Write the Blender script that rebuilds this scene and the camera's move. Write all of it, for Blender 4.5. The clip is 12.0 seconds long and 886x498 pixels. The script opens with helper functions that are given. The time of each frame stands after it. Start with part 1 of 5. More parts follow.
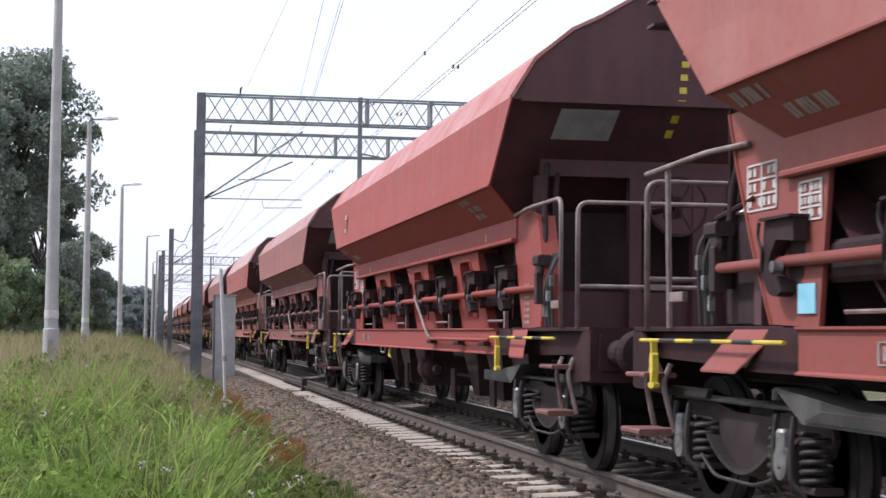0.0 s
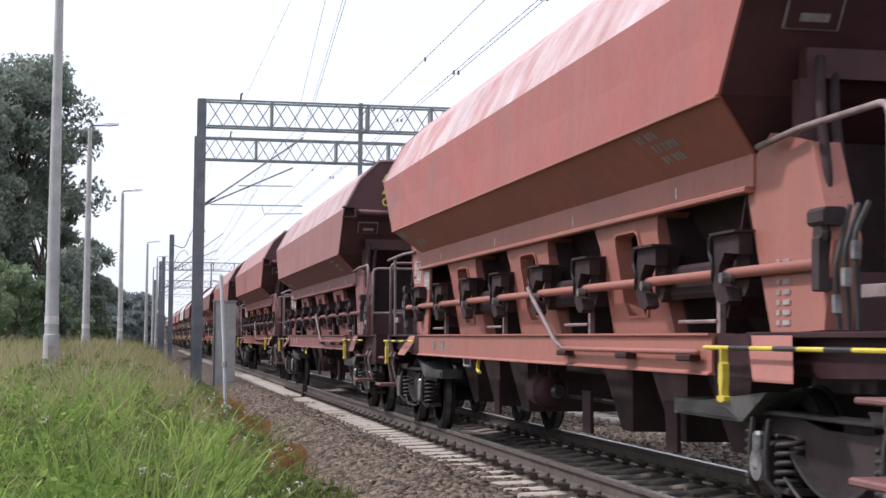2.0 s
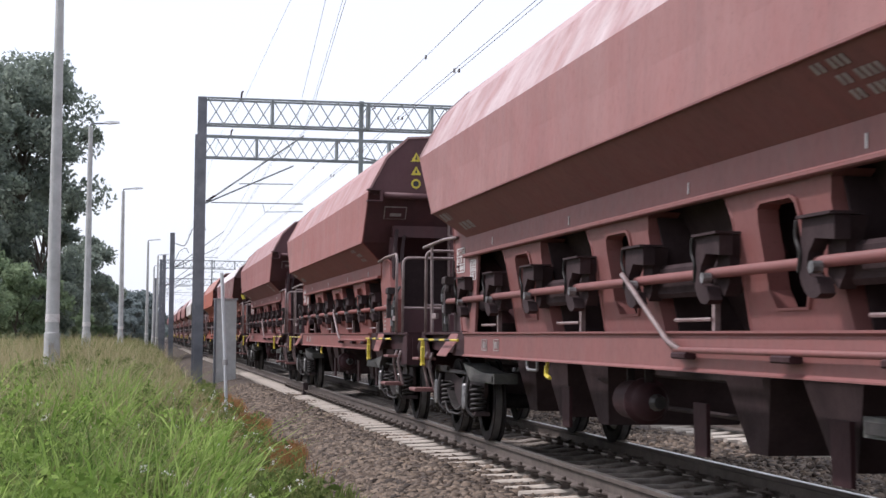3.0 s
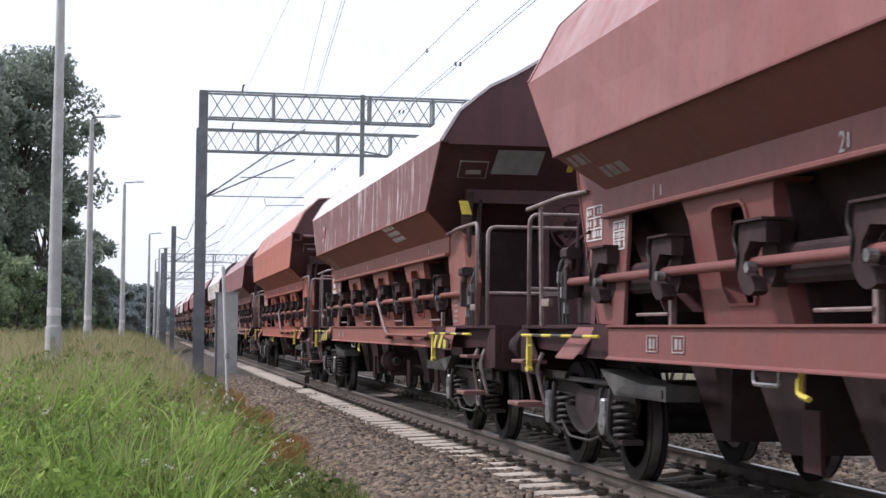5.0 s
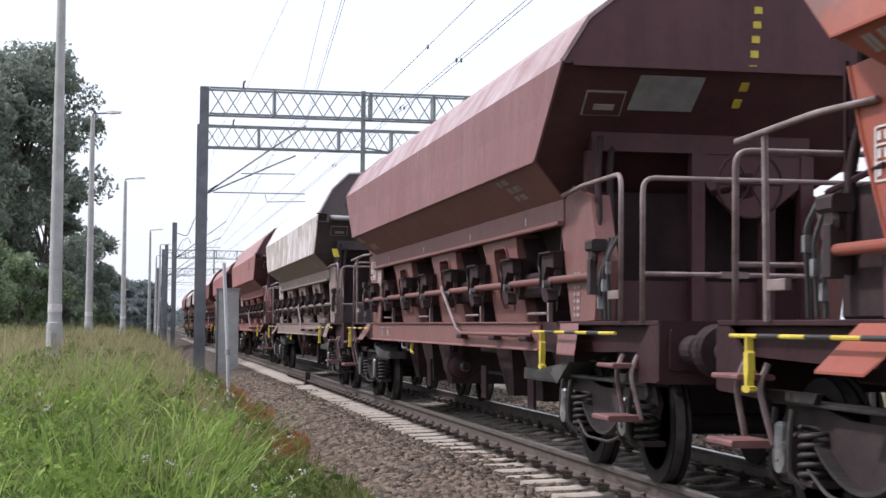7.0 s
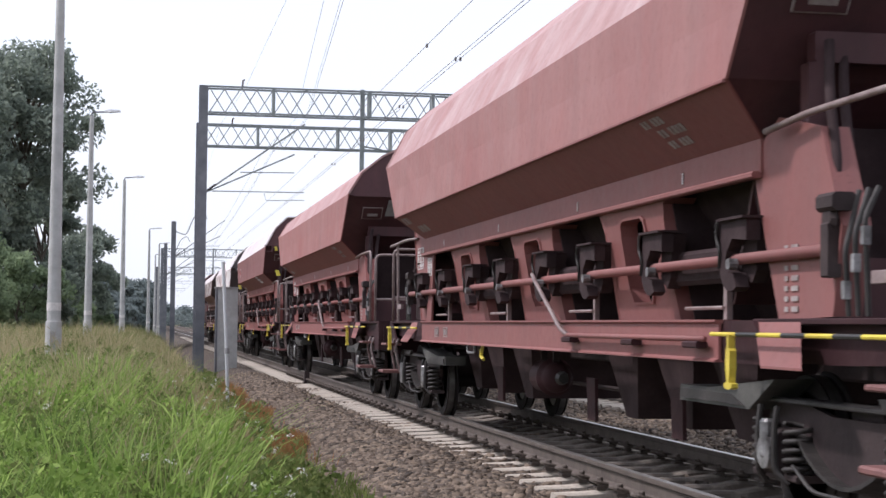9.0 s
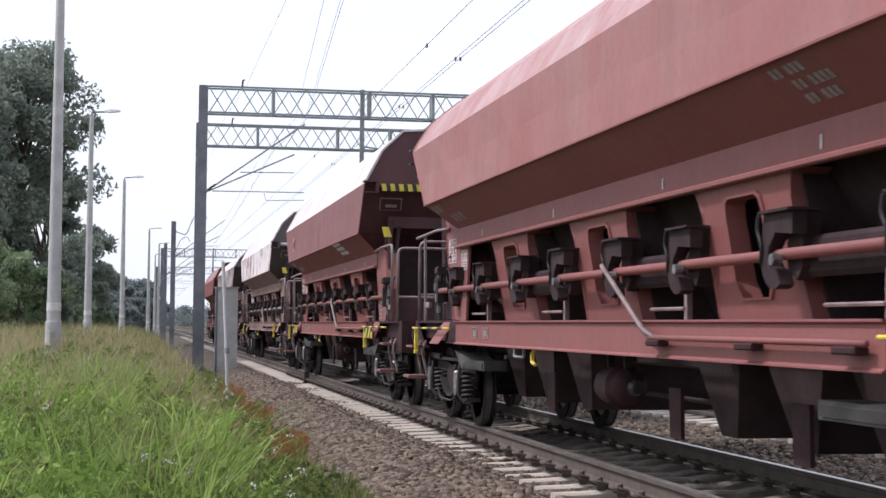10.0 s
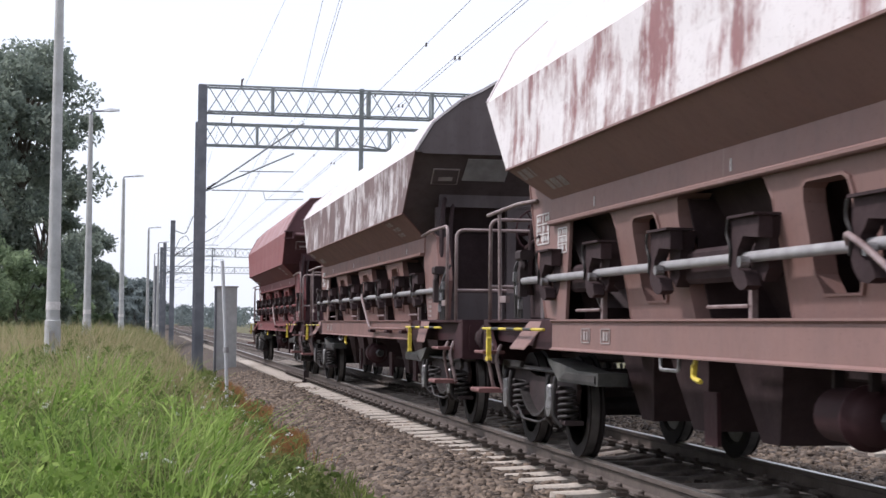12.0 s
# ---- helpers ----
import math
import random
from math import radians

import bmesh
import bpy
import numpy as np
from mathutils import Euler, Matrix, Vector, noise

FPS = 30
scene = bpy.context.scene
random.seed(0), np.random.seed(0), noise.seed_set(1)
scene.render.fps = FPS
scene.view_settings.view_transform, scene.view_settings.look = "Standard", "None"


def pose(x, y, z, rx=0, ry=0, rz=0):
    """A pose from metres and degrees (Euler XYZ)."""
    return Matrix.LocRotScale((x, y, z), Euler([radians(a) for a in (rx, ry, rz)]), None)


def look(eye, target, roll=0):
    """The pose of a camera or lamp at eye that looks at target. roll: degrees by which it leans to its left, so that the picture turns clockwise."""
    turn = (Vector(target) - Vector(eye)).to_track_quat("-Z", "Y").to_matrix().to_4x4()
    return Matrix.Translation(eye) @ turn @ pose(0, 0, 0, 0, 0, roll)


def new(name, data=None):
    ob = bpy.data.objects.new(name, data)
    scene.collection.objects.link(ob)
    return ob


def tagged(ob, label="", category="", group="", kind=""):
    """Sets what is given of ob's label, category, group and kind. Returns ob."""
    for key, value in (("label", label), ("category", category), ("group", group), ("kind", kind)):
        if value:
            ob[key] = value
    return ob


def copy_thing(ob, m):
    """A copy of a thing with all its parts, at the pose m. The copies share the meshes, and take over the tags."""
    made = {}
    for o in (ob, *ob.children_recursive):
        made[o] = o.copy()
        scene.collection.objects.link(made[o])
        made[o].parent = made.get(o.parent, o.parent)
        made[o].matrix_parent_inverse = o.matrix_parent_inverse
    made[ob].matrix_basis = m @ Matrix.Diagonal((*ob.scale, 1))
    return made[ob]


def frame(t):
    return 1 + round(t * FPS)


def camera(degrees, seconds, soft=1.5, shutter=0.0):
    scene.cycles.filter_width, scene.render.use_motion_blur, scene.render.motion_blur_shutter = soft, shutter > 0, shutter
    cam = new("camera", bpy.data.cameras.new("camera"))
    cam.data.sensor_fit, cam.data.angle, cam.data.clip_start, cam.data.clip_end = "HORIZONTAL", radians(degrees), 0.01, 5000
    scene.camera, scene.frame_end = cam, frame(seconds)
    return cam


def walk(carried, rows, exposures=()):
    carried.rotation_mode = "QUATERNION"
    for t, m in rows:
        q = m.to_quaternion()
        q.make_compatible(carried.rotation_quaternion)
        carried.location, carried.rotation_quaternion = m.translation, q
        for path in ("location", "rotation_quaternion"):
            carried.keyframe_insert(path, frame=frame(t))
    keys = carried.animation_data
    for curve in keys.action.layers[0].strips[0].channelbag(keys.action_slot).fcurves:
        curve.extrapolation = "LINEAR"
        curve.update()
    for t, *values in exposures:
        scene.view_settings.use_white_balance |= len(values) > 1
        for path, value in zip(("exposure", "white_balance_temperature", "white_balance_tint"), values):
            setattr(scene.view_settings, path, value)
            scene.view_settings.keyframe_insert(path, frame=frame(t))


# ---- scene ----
EYE = Vector((0.0, 0.0, 1.2))
FOCAL = 2860.4 / 1568
TURN, LIFT, LEAN = 10.366, 2.833, 0.577      # camera heading right of the track, its tilt and roll
DRIFT = [(0.0, -4.5, 7), (0.5, -4.3, 13.5), (1.0, -4, 16.5), (1.5, -3.7, 18), (2.0, -3.7, 17.5), (2.5, -3.5, 16), (3.0, -2.6, 14),
         (3.2, -2.4, 13.2), (4.0, -1.5, 8.2), (4.8, -0.7, 3.6), (5.0, -0.5, 2.6), (5.5, 0, 0), (6.0, 1, -1.5), (6.5, 1.1, -3), (7.0, 1, -4),
         (8.0, 0.3, -5.6), (9.0, -0.6, -6.2), (9.5, -0.8, -6.3), (10.0, -0.8, -6.3), (10.5, -0.8, -6.3), (11.0, -1.5, -6.3), (11.5, -2, -6.5), (12.0, -2, -7.8)]


def aim(dx, dy):
    """The camera's pose when the hand has let the view drift by that many thousandths of its width."""
    a = radians(TURN) - dx / 2860.4
    b = radians(LIFT) + dy / 2860.4
    way = Vector((math.sin(a) * math.cos(b), math.cos(a) * math.cos(b), math.sin(b)))
    return look(EYE, EYE + way, LEAN)


cam = camera(30.655, 12.0, soft=1.5, shutter=0.05)
walk(cam, [(t, aim(dx, dy)) for t, dx, dy in DRIFT], exposures=[(0.0, 0.07, 6120, 19), (12.0, 0.07, 6120, 19)])

# ---------------------------------------------------------------- light
world = bpy.data.worlds.new("sky")
scene.world = world
world.use_nodes = True
wn, wl = world.node_tree.nodes, world.node_tree.links
sky = wn.new("ShaderNodeTexSky")
sky.sky_type, sky.sun_disc = "NISHITA", False
SUN_UP, SUN_ROUND = radians(54), radians(282)
sky.sun_elevation, sky.sun_rotation = SUN_UP, SUN_ROUND
sky.air_density, sky.dust_density, sky.ozone_density = 1.0, 4.0, 1.0
veil = wn.new("ShaderNodeMixRGB")                # thin white cloud over the sky
veil.blend_type = "MIX"
veil.inputs["Fac"].default_value = 0.72
veil.inputs["Color2"].default_value = (9.6, 10.15, 10.4, 1)
wl.new(sky.outputs[0], veil.inputs["Color1"])
wl.new(veil.outputs[0], wn["Background"].inputs["Color"])
wn["Background"].inputs["Strength"].default_value = 0.125
sun = new("sun", bpy.data.lights.new("sun", "SUN"))
sun.data.energy, sun.data.angle, sun.data.color = 3.0, radians(3.0), (1.0, 0.96, 0.91)
to_sun = Vector((math.sin(SUN_ROUND) * math.cos(SUN_UP), math.cos(SUN_ROUND) * math.cos(SUN_UP), math.sin(SUN_UP)))
sun.matrix_world = look((0, 0, 60), Vector((0, 0, 60)) - to_sun)


# ---------------------------------------------------------------- materials
def material(name, build):
    m = bpy.data.materials.new(name)
    m.use_nodes = True
    nt = m.node_tree
    build(nt, nt.nodes["Principled BSDF"])
    return m


def node(nt, kind, **values):
    n = nt.nodes.new(kind)
    for key, value in values.items():
        n.inputs[key].default_value = value
    return n


def mapped(nt, scale=(1, 1, 1)):
    c = nt.nodes.new("ShaderNodeTexCoord")
    m = node(nt, "ShaderNodeMapping", Scale=scale)
    nt.links.new(c.outputs["Object"], m.inputs["Vector"])
    return m.outputs[0]


def noise_of(nt, vec, scale, detail=5.0, rough=0.6):
    n = node(nt, "ShaderNodeTexNoise", Scale=scale, Detail=detail, Roughness=rough)
    nt.links.new(vec, n.inputs["Vector"])
    return n.outputs["Fac"]


def ramp(nt, fac, lo, hi):
    r = node(nt, "ShaderNodeMapRange")
    r.inputs["From Min"].default_value, r.inputs["From Max"].default_value = lo, hi
    nt.links.new(fac, r.inputs["Value"])
    return r.outputs["Result"]


def mix(nt, fac, a, b):
    m = nt.nodes.new("ShaderNodeMixRGB")
    for value, key in ((fac, "Fac"), (a, "Color1"), (b, "Color2")):
        if isinstance(value, (int, float)):
            m.inputs[key].default_value = value
        elif isinstance(value, tuple):
            m.inputs[key].default_value = (*value, 1)
        else:
            nt.links.new(value, m.inputs[key])
    return m.outputs[0]


def times(nt, a, b):
    m = nt.nodes.new("ShaderNodeMath")
    m.operation = "MULTIPLY"
    for i, v in enumerate((a, b)):
        if isinstance(v, (int, float)):
            m.inputs[i].default_value = v
        else:
            nt.links.new(v, m.inputs[i])
    return m.outputs[0]


def bump(nt, bsdf, fac, strength, distance=0.02):
    b = node(nt, "ShaderNodeBump", Strength=strength, Distance=distance)
    nt.links.new(fac, b.inputs["Height"])
    nt.links.new(b.outputs[0], bsdf.inputs["Normal"])


def plain(name, low, high, scale, rough, metal=0.0, bumps=0.2, stretch=(1, 1, 1), sheen=0.5):
    """Two tones that a fine and a coarse noise mix, with fine relief."""
    def build(nt, bsdf):
        v = mapped(nt, stretch)
        coarse, fine = noise_of(nt, v, scale), noise_of(nt, v, scale * 9, 3)
        c = mix(nt, ramp(nt, coarse, 0.3, 0.7), low, high)
        c = mix(nt, times(nt, ramp(nt, fine, 0.4, 0.75), 0.35), c, low)
        nt.links.new(c, bsdf.inputs["Base Color"])
        bsdf.inputs["Roughness"].default_value, bsdf.inputs["Metallic"].default_value = rough, metal
        bsdf.inputs["Specular IOR Level"].default_value = sheen
        bump(nt, bsdf, fine, bumps)
    return material(name, build)


def wagon_paint(name, base, faded, grime, streak=0.3, chalk=0.0, patch=0.0, dust=0.3):
    """Weathered wagon paint: faded areas, vertical dirt streaks, white lime runs and stuck-on lime crust."""
    def build(nt, bsdf):
        v = mapped(nt)
        runs = mapped(nt, (2.2, 2.2, 0.16))
        c = mix(nt, ramp(nt, noise_of(nt, v, 0.45, 4), 0.35, 0.65), base, faded)
        c = mix(nt, times(nt, ramp(nt, noise_of(nt, runs, 1.6, 6, 0.65), 0.42, 0.75), streak), c, grime)
        if patch:
            c = mix(nt, times(nt, ramp(nt, noise_of(nt, mapped(nt, (0.3, 0.5, 1)), 0.9, 6, 0.7), 0.56, 0.62), patch), c, (0.17, 0.13, 0.12))
        if chalk:
            c = mix(nt, times(nt, ramp(nt, mix(nt, 0.35 + 0.3 * (chalk > 0.5), noise_of(nt, runs, 2.3, 7, 0.7), noise_of(nt, v, 1.1, 6, 0.7)), 0.66 - 0.3 * chalk, 0.76 - 0.3 * chalk), min(1.0, 0.4 + chalk * 0.6)), c, (0.80, 0.78, 0.765))
        c = mix(nt, times(nt, ramp(nt, noise_of(nt, mapped(nt, (1, 1, 0.6)), 2.1, 5), -0.1 if dust > 0.9 else 0.2, 0.5 if dust > 0.9 else 0.8), min(dust, 1.0)), c, (0.36, 0.27, 0.265) if dust <= 0.3 else (0.66, 0.60, 0.60))
        fine = noise_of(nt, v, 14, 6)
        c = mix(nt, times(nt, ramp(nt, fine, 0.55, 0.8), 0.3), c, grime)
        c = mix(nt, times(nt, ramp(nt, noise_of(nt, v, 55, 2), 0.66, 0.72), 0.55), c, (0.09, 0.04, 0.03))
        nt.links.new(c, bsdf.inputs["Base Color"])
        bsdf.inputs["Specular IOR Level"].default_value = 0.35
        r = node(nt, "ShaderNodeMapRange")
        r.inputs["To Min"].default_value, r.inputs["To Max"].default_value = 0.48, 0.72
        nt.links.new(fine, r.inputs["Value"])
        nt.links.new(r.outputs[0], bsdf.inputs["Roughness"])
        bump(nt, bsdf, noise_of(nt, mapped(nt, (1, 0.7, 0.5)), 1.3, 3), 0.35, 0.03)
    return material(name, build)


DARK = plain("grimy_underframe_steel", (0.026, 0.018, 0.018), (0.06, 0.042, 0.041), 3, 0.7, sheen=0.25)
STEPRED = plain("dusty_red_step_paint", (0.12, 0.05, 0.045), (0.24, 0.11, 0.10), 5, 0.7)
# steel for recessed and underside parts, with the shade there put into its colour
SHADESTEEL = plain("shade_dark_steel", (0.030, 0.019, 0.020), (0.062, 0.041, 0.042), 3, 0.8, sheen=0.15)
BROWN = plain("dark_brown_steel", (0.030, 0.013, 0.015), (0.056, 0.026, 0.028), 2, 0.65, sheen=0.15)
TUBE = plain("worn_handrail_paint", (0.14, 0.09, 0.085), (0.32, 0.25, 0.24), 5, 0.45)
# scuffed steel, lightened further to paint in the dampers' highlights
BARE = plain("scuffed_highlight_steel", (0.08, 0.075, 0.073), (0.42, 0.41, 0.41), 8, 0.4, 0.5)
GREYBOGIE = plain("dusty_bogie_steel", (0.016, 0.014, 0.013), (0.062, 0.054, 0.050), 4, 0.6, 0.2)
SLAB = plain("dusty_bearer_slab", (0.04, 0.04, 0.036), (0.115, 0.11, 0.098), 4, 0.7)
WHEELSTEEL = plain("wheel_steel", (0.010, 0.008, 0.008), (0.026, 0.021, 0.020), 5, 0.7, 0.0, sheen=0.2)
TREAD = plain("polished_tread", (0.10, 0.095, 0.09), (0.22, 0.21, 0.2), 6, 0.4, 0.7)
YELLOW = plain("yellow_paint", (0.50, 0.38, 0.04), (0.74, 0.60, 0.07), 5, 0.5)
BLACK = plain("black_paint", (0.02, 0.02, 0.02), (0.035, 0.033, 0.03), 5, 0.5)
WHITE = plain("dirty_white_marking", (0.5, 0.47, 0.45), (0.74, 0.72, 0.70), 20, 0.7)
MARKRED = plain("faded_red_marking", (0.42, 0.06, 0.06), (0.5, 0.16, 0.15), 12, 0.6)
FADEDMARK = plain("faded_marking", (0.24, 0.19, 0.18), (0.42, 0.38, 0.36), 9, 0.7)
BLUE = plain("pale_blue_plate", (0.2, 0.55, 0.7), (0.35, 0.68, 0.8), 10, 0.5)
GREYPLATE = plain("grey_plate", (0.24, 0.23, 0.23), (0.36, 0.35, 0.35), 6, 0.6)
RAIL = plain("rusty_rail_side", (0.062, 0.047, 0.038), (0.125, 0.10, 0.084), 4, 0.75)
RAILTOP = plain("rail_head", (0.32, 0.29, 0.26), (0.48, 0.46, 0.44), 3, 0.33, 0.8)
CONCRETE = plain("weathered_concrete", (0.34, 0.34, 0.33), (0.5, 0.5, 0.49), 3, 0.85)


def sleeper_concrete():
    """Pale concrete at the ends, browned between the rails by brake dust, oil and painted-in train shade."""
    def build(nt, bsdf):
        v = mapped(nt)
        c = mix(nt, ramp(nt, noise_of(nt, v, 2.5), 0.3, 0.7), (0.36, 0.315, 0.26), (0.56, 0.50, 0.43))
        sep = nt.nodes.new("ShaderNodeSeparateXYZ")
        nt.links.new(v, sep.inputs[0])
        ab = nt.nodes.new("ShaderNodeMath")
        ab.operation = "ABSOLUTE"
        nt.links.new(sep.outputs["X"], ab.inputs[0])
        # the middle is darkened to carry the shade under the wagons
        stain_shade = times(nt, ramp(nt, ab.outputs[0], 0.95, 0.7), ramp(nt, noise_of(nt, v, 5), 0.1, 0.5))
        c = mix(nt, times(nt, stain_shade, 0.85), c, (0.085, 0.066, 0.055))
        c = mix(nt, times(nt, ramp(nt, noise_of(nt, v, 26, 3), 0.45, 0.75), 0.4), c, (0.2, 0.16, 0.13))
        nt.links.new(c, bsdf.inputs["Base Color"])
        bsdf.inputs["Roughness"].default_value = 0.9
        bump(nt, bsdf, noise_of(nt, v, 40, 3), 0.25)
    return material("sleeper_concrete", build)


SLEEPER = sleeper_concrete()
GALV = plain("galvanised_mast", (0.11, 0.115, 0.13), (0.19, 0.195, 0.215), 2, 0.55, 0.2)
GALVDARK = plain("weathered_lattice_steel", (0.16, 0.18, 0.18), (0.27, 0.30, 0.30), 3, 0.6, 0.2)
WIRE = plain("copper_wire", (0.10, 0.09, 0.09), (0.17, 0.16, 0.16), 3, 0.6)
BARK = plain("bark", (0.05, 0.04, 0.03), (0.12, 0.10, 0.08), 3, 0.9)
PALE = plain("pale_grey_paint", (0.5, 0.51, 0.52), (0.62, 0.63, 0.64), 2, 0.6)


# ---------------------------------------------------------------- mesh helpers
class Geo:
    """Collects vertices and faces of one mesh."""

    def __init__(self):
        self.v, self.f = [], []

    def add(self, verts, faces):
        n = len(self.v)
        self.v += [tuple(p) for p in verts]
        self.f += [tuple(i + n for i in face) for face in faces]
        return self

    def box(self, x0, x1, y0, y1, z0, z1, chamfer=0.0):
        c = min(chamfer, (x1 - x0) / 3, (z1 - z0) / 3)
        if c > 0:
            ring = [(x0 + c, z0), (x1 - c, z0), (x1, z0 + c), (x1, z1 - c), (x1 - c, z1), (x0 + c, z1), (x0, z1 - c), (x0, z0 + c)]
        else:
            ring = [(x0, z0), (x1, z0), (x1, z1), (x0, z1)]
        return self.along_y(ring, y0, y1)

    def loft(self, rings, closed=True):
        """Skin through rings of equal length, with end caps."""
        n = len(rings[0])
        faces = []
        for r in range(len(rings) - 1):
            for i in range(n):
                j = (i + 1) % n
                faces.append((r * n + i, r * n + j, (r + 1) * n + j, (r + 1) * n + i))
        if closed:
            faces.append(tuple(range(n))[::-1])
            faces.append(tuple(range((len(rings) - 1) * n, len(rings) * n)))
        return self.add([p for ring in rings for p in ring], faces)

    def along_y(self, ring, y0, y1):
        return self.loft([[(x, y0, z) for x, z in ring], [(x, y1, z) for x, z in ring]])

    def along_x(self, ring, x0, x1):
        return self.loft([[(x0, y, z) for y, z in ring], [(x1, y, z) for y, z in ring]])

    def plate(self, profile, thick, y0, y1):
        """A bent plate: an open profile in x and z, thickened, drawn along y."""
        pts = [Vector(q) for q in profile]
        inner = []
        for i, q in enumerate(pts):
            a = (pts[i] - pts[i - 1]).normalized() if i else (pts[1] - pts[0]).normalized()
            b = (pts[i + 1] - pts[i]).normalized() if i < len(pts) - 1 else a
            d = (a + b).normalized()
            inner.append(q + Vector((-d.y, d.x)) * thick)
        return self.along_y([tuple(q) for q in pts] + [tuple(q) for q in inner[::-1]], y0, y1)

    def framed(self, outer, inner, shift):
        """A flat frame with a hole: two loops of equal length, thickened by the vector shift."""
        n = len(outer)
        s = Vector(shift)
        verts = [Vector(q) for q in outer] + [Vector(q) for q in inner]
        verts += [q + s for q in verts]
        faces = []
        for i in range(n):
            j = (i + 1) % n
            faces += [(i, j, n + j, n + i), (2 * n + i, 3 * n + i, 3 * n + j, 2 * n + j), (i, 2 * n + i, 2 * n + j, j), (n + i, n + j, 3 * n + j, 3 * n + i)]
        return self.add(verts, faces)

    def tube(self, path, radius, sides=8):
        """A round bar swept along a path; radius may be one number or one for each point."""
        pts = [Vector(q) for q in path]
        radii = radius if isinstance(radius, (list, tuple)) else [radius] * len(pts)
        rings, up = [], Vector((0.13, 0.27, 0.95))
        for i, q in enumerate(pts):
            d = (pts[min(i + 1, len(pts) - 1)] - pts[max(i - 1, 0)]).normalized()
            if abs(d.dot(up.normalized())) > 0.93:
                up = Vector((0.9, 0.35, 0.1))
            a = d.cross(up).normalized()
            b = d.cross(a).normalized()
            up = -b if b.dot(up) < 0 else b
            rings.append([q + (a * math.cos(2 * math.pi * k / sides) + b * math.sin(2 * math.pi * k / sides)) * radii[i] for k in range(sides)])
        return self.loft(rings)

    def turned(self, profile, centre, axis="x", sides=24):
        """A lathe body: profile of (along, radius) about an axis."""
        cx, cy, cz = centre
        rings = []
        for along, r in profile:
            ring = []
            for k in range(sides):
                c, s = r * math.cos(2 * math.pi * k / sides), r * math.sin(2 * math.pi * k / sides)
                ring.append({"x": (cx + along, cy + c, cz + s), "y": (cx + c, cy + along, cz + s), "z": (cx + c, cy + s, cz + along)}[axis])
            rings.append(ring)
        return self.loft(rings)

    def mesh(self, name, *materials):
        m = bpy.data.meshes.new(name)
        m.from_pydata(self.v, [], self.f)
        for mat in materials:
            m.materials.append(mat)
        bm = bmesh.new()
        bm.from_mesh(m)
        bmesh.ops.recalc_face_normals(bm, faces=bm.faces)
        bm.to_mesh(m)
        bm.free()
        return m


def arc(cx, cy, r, a0, a1, n=6):
    return [(cx + r * math.cos(radians(a0 + (a1 - a0) * i / n)), cy + r * math.sin(radians(a0 + (a1 - a0) * i / n))) for i in range(n + 1)]


def bent(path, r=0.08, n=4):
    """A polyline with its corners rounded."""
    pts = [Vector(q) for q in path]
    out = [pts[0]]
    for a, b, c in zip(pts, pts[1:], pts[2:]):
        u, w = (a - b).normalized(), (c - b).normalized()
        k = min(r, (a - b).length * 0.45, (c - b).length * 0.45)
        p, q = b + u * k, b + w * k
        for i in range(n + 1):
            t = i / n
            out.append(p * (1 - t) ** 2 + b * 2 * t * (1 - t) + q * t * t)
    out.append(pts[-1])
    return out


def part(name, geo, mat, parent, label="", smooth=False):
    """Links a mesh as one object under a thing or a part."""
    me = geo if isinstance(geo, bpy.types.Mesh) else geo.mesh(name, mat)
    if smooth:
        me.polygons.foreach_set("use_smooth", [True] * len(me.polygons))
    ob = new(name, me)
    ob.parent = parent
    if label:
        tagged(ob, label)
    return ob


def thing(name, label, category, at=None, group=""):
    ob = new(name)
    ob.empty_display_size = 0.3
    if at is not None:
        ob.matrix_basis = at
    return tagged(ob, label, category, group)


# ---------------------------------------------------------------- ground
TRACK = 4.764            # centre line of the near track
TRACK_FAR = 9.66         # centre line of the far track


def step(a, b, t):
    t = max(0.0, min(1.0, (t - a) / (b - a)))
    return t * t * (3 - 2 * t)


def ground_height(x, y):
    bank = -0.62 + 0.32 * step(1.2, -1.5, x) + 0.42 * step(10, 34, y) * step(1.7, -0.6, x)
    bed = -0.62
    if x > 1.4:
        bed += 0.36 * step(1.5, 3.0, x)
    if x > 13.5:
        bed -= 0.5 * step(13.5, 16, x)
    z = bank if x < 1.5 else bed
    if 3.2 < x < 12.2:
        z -= 0.03
    return z + 0.05 * noise.noise(Vector((x * 0.7, y * 0.5, 0)))


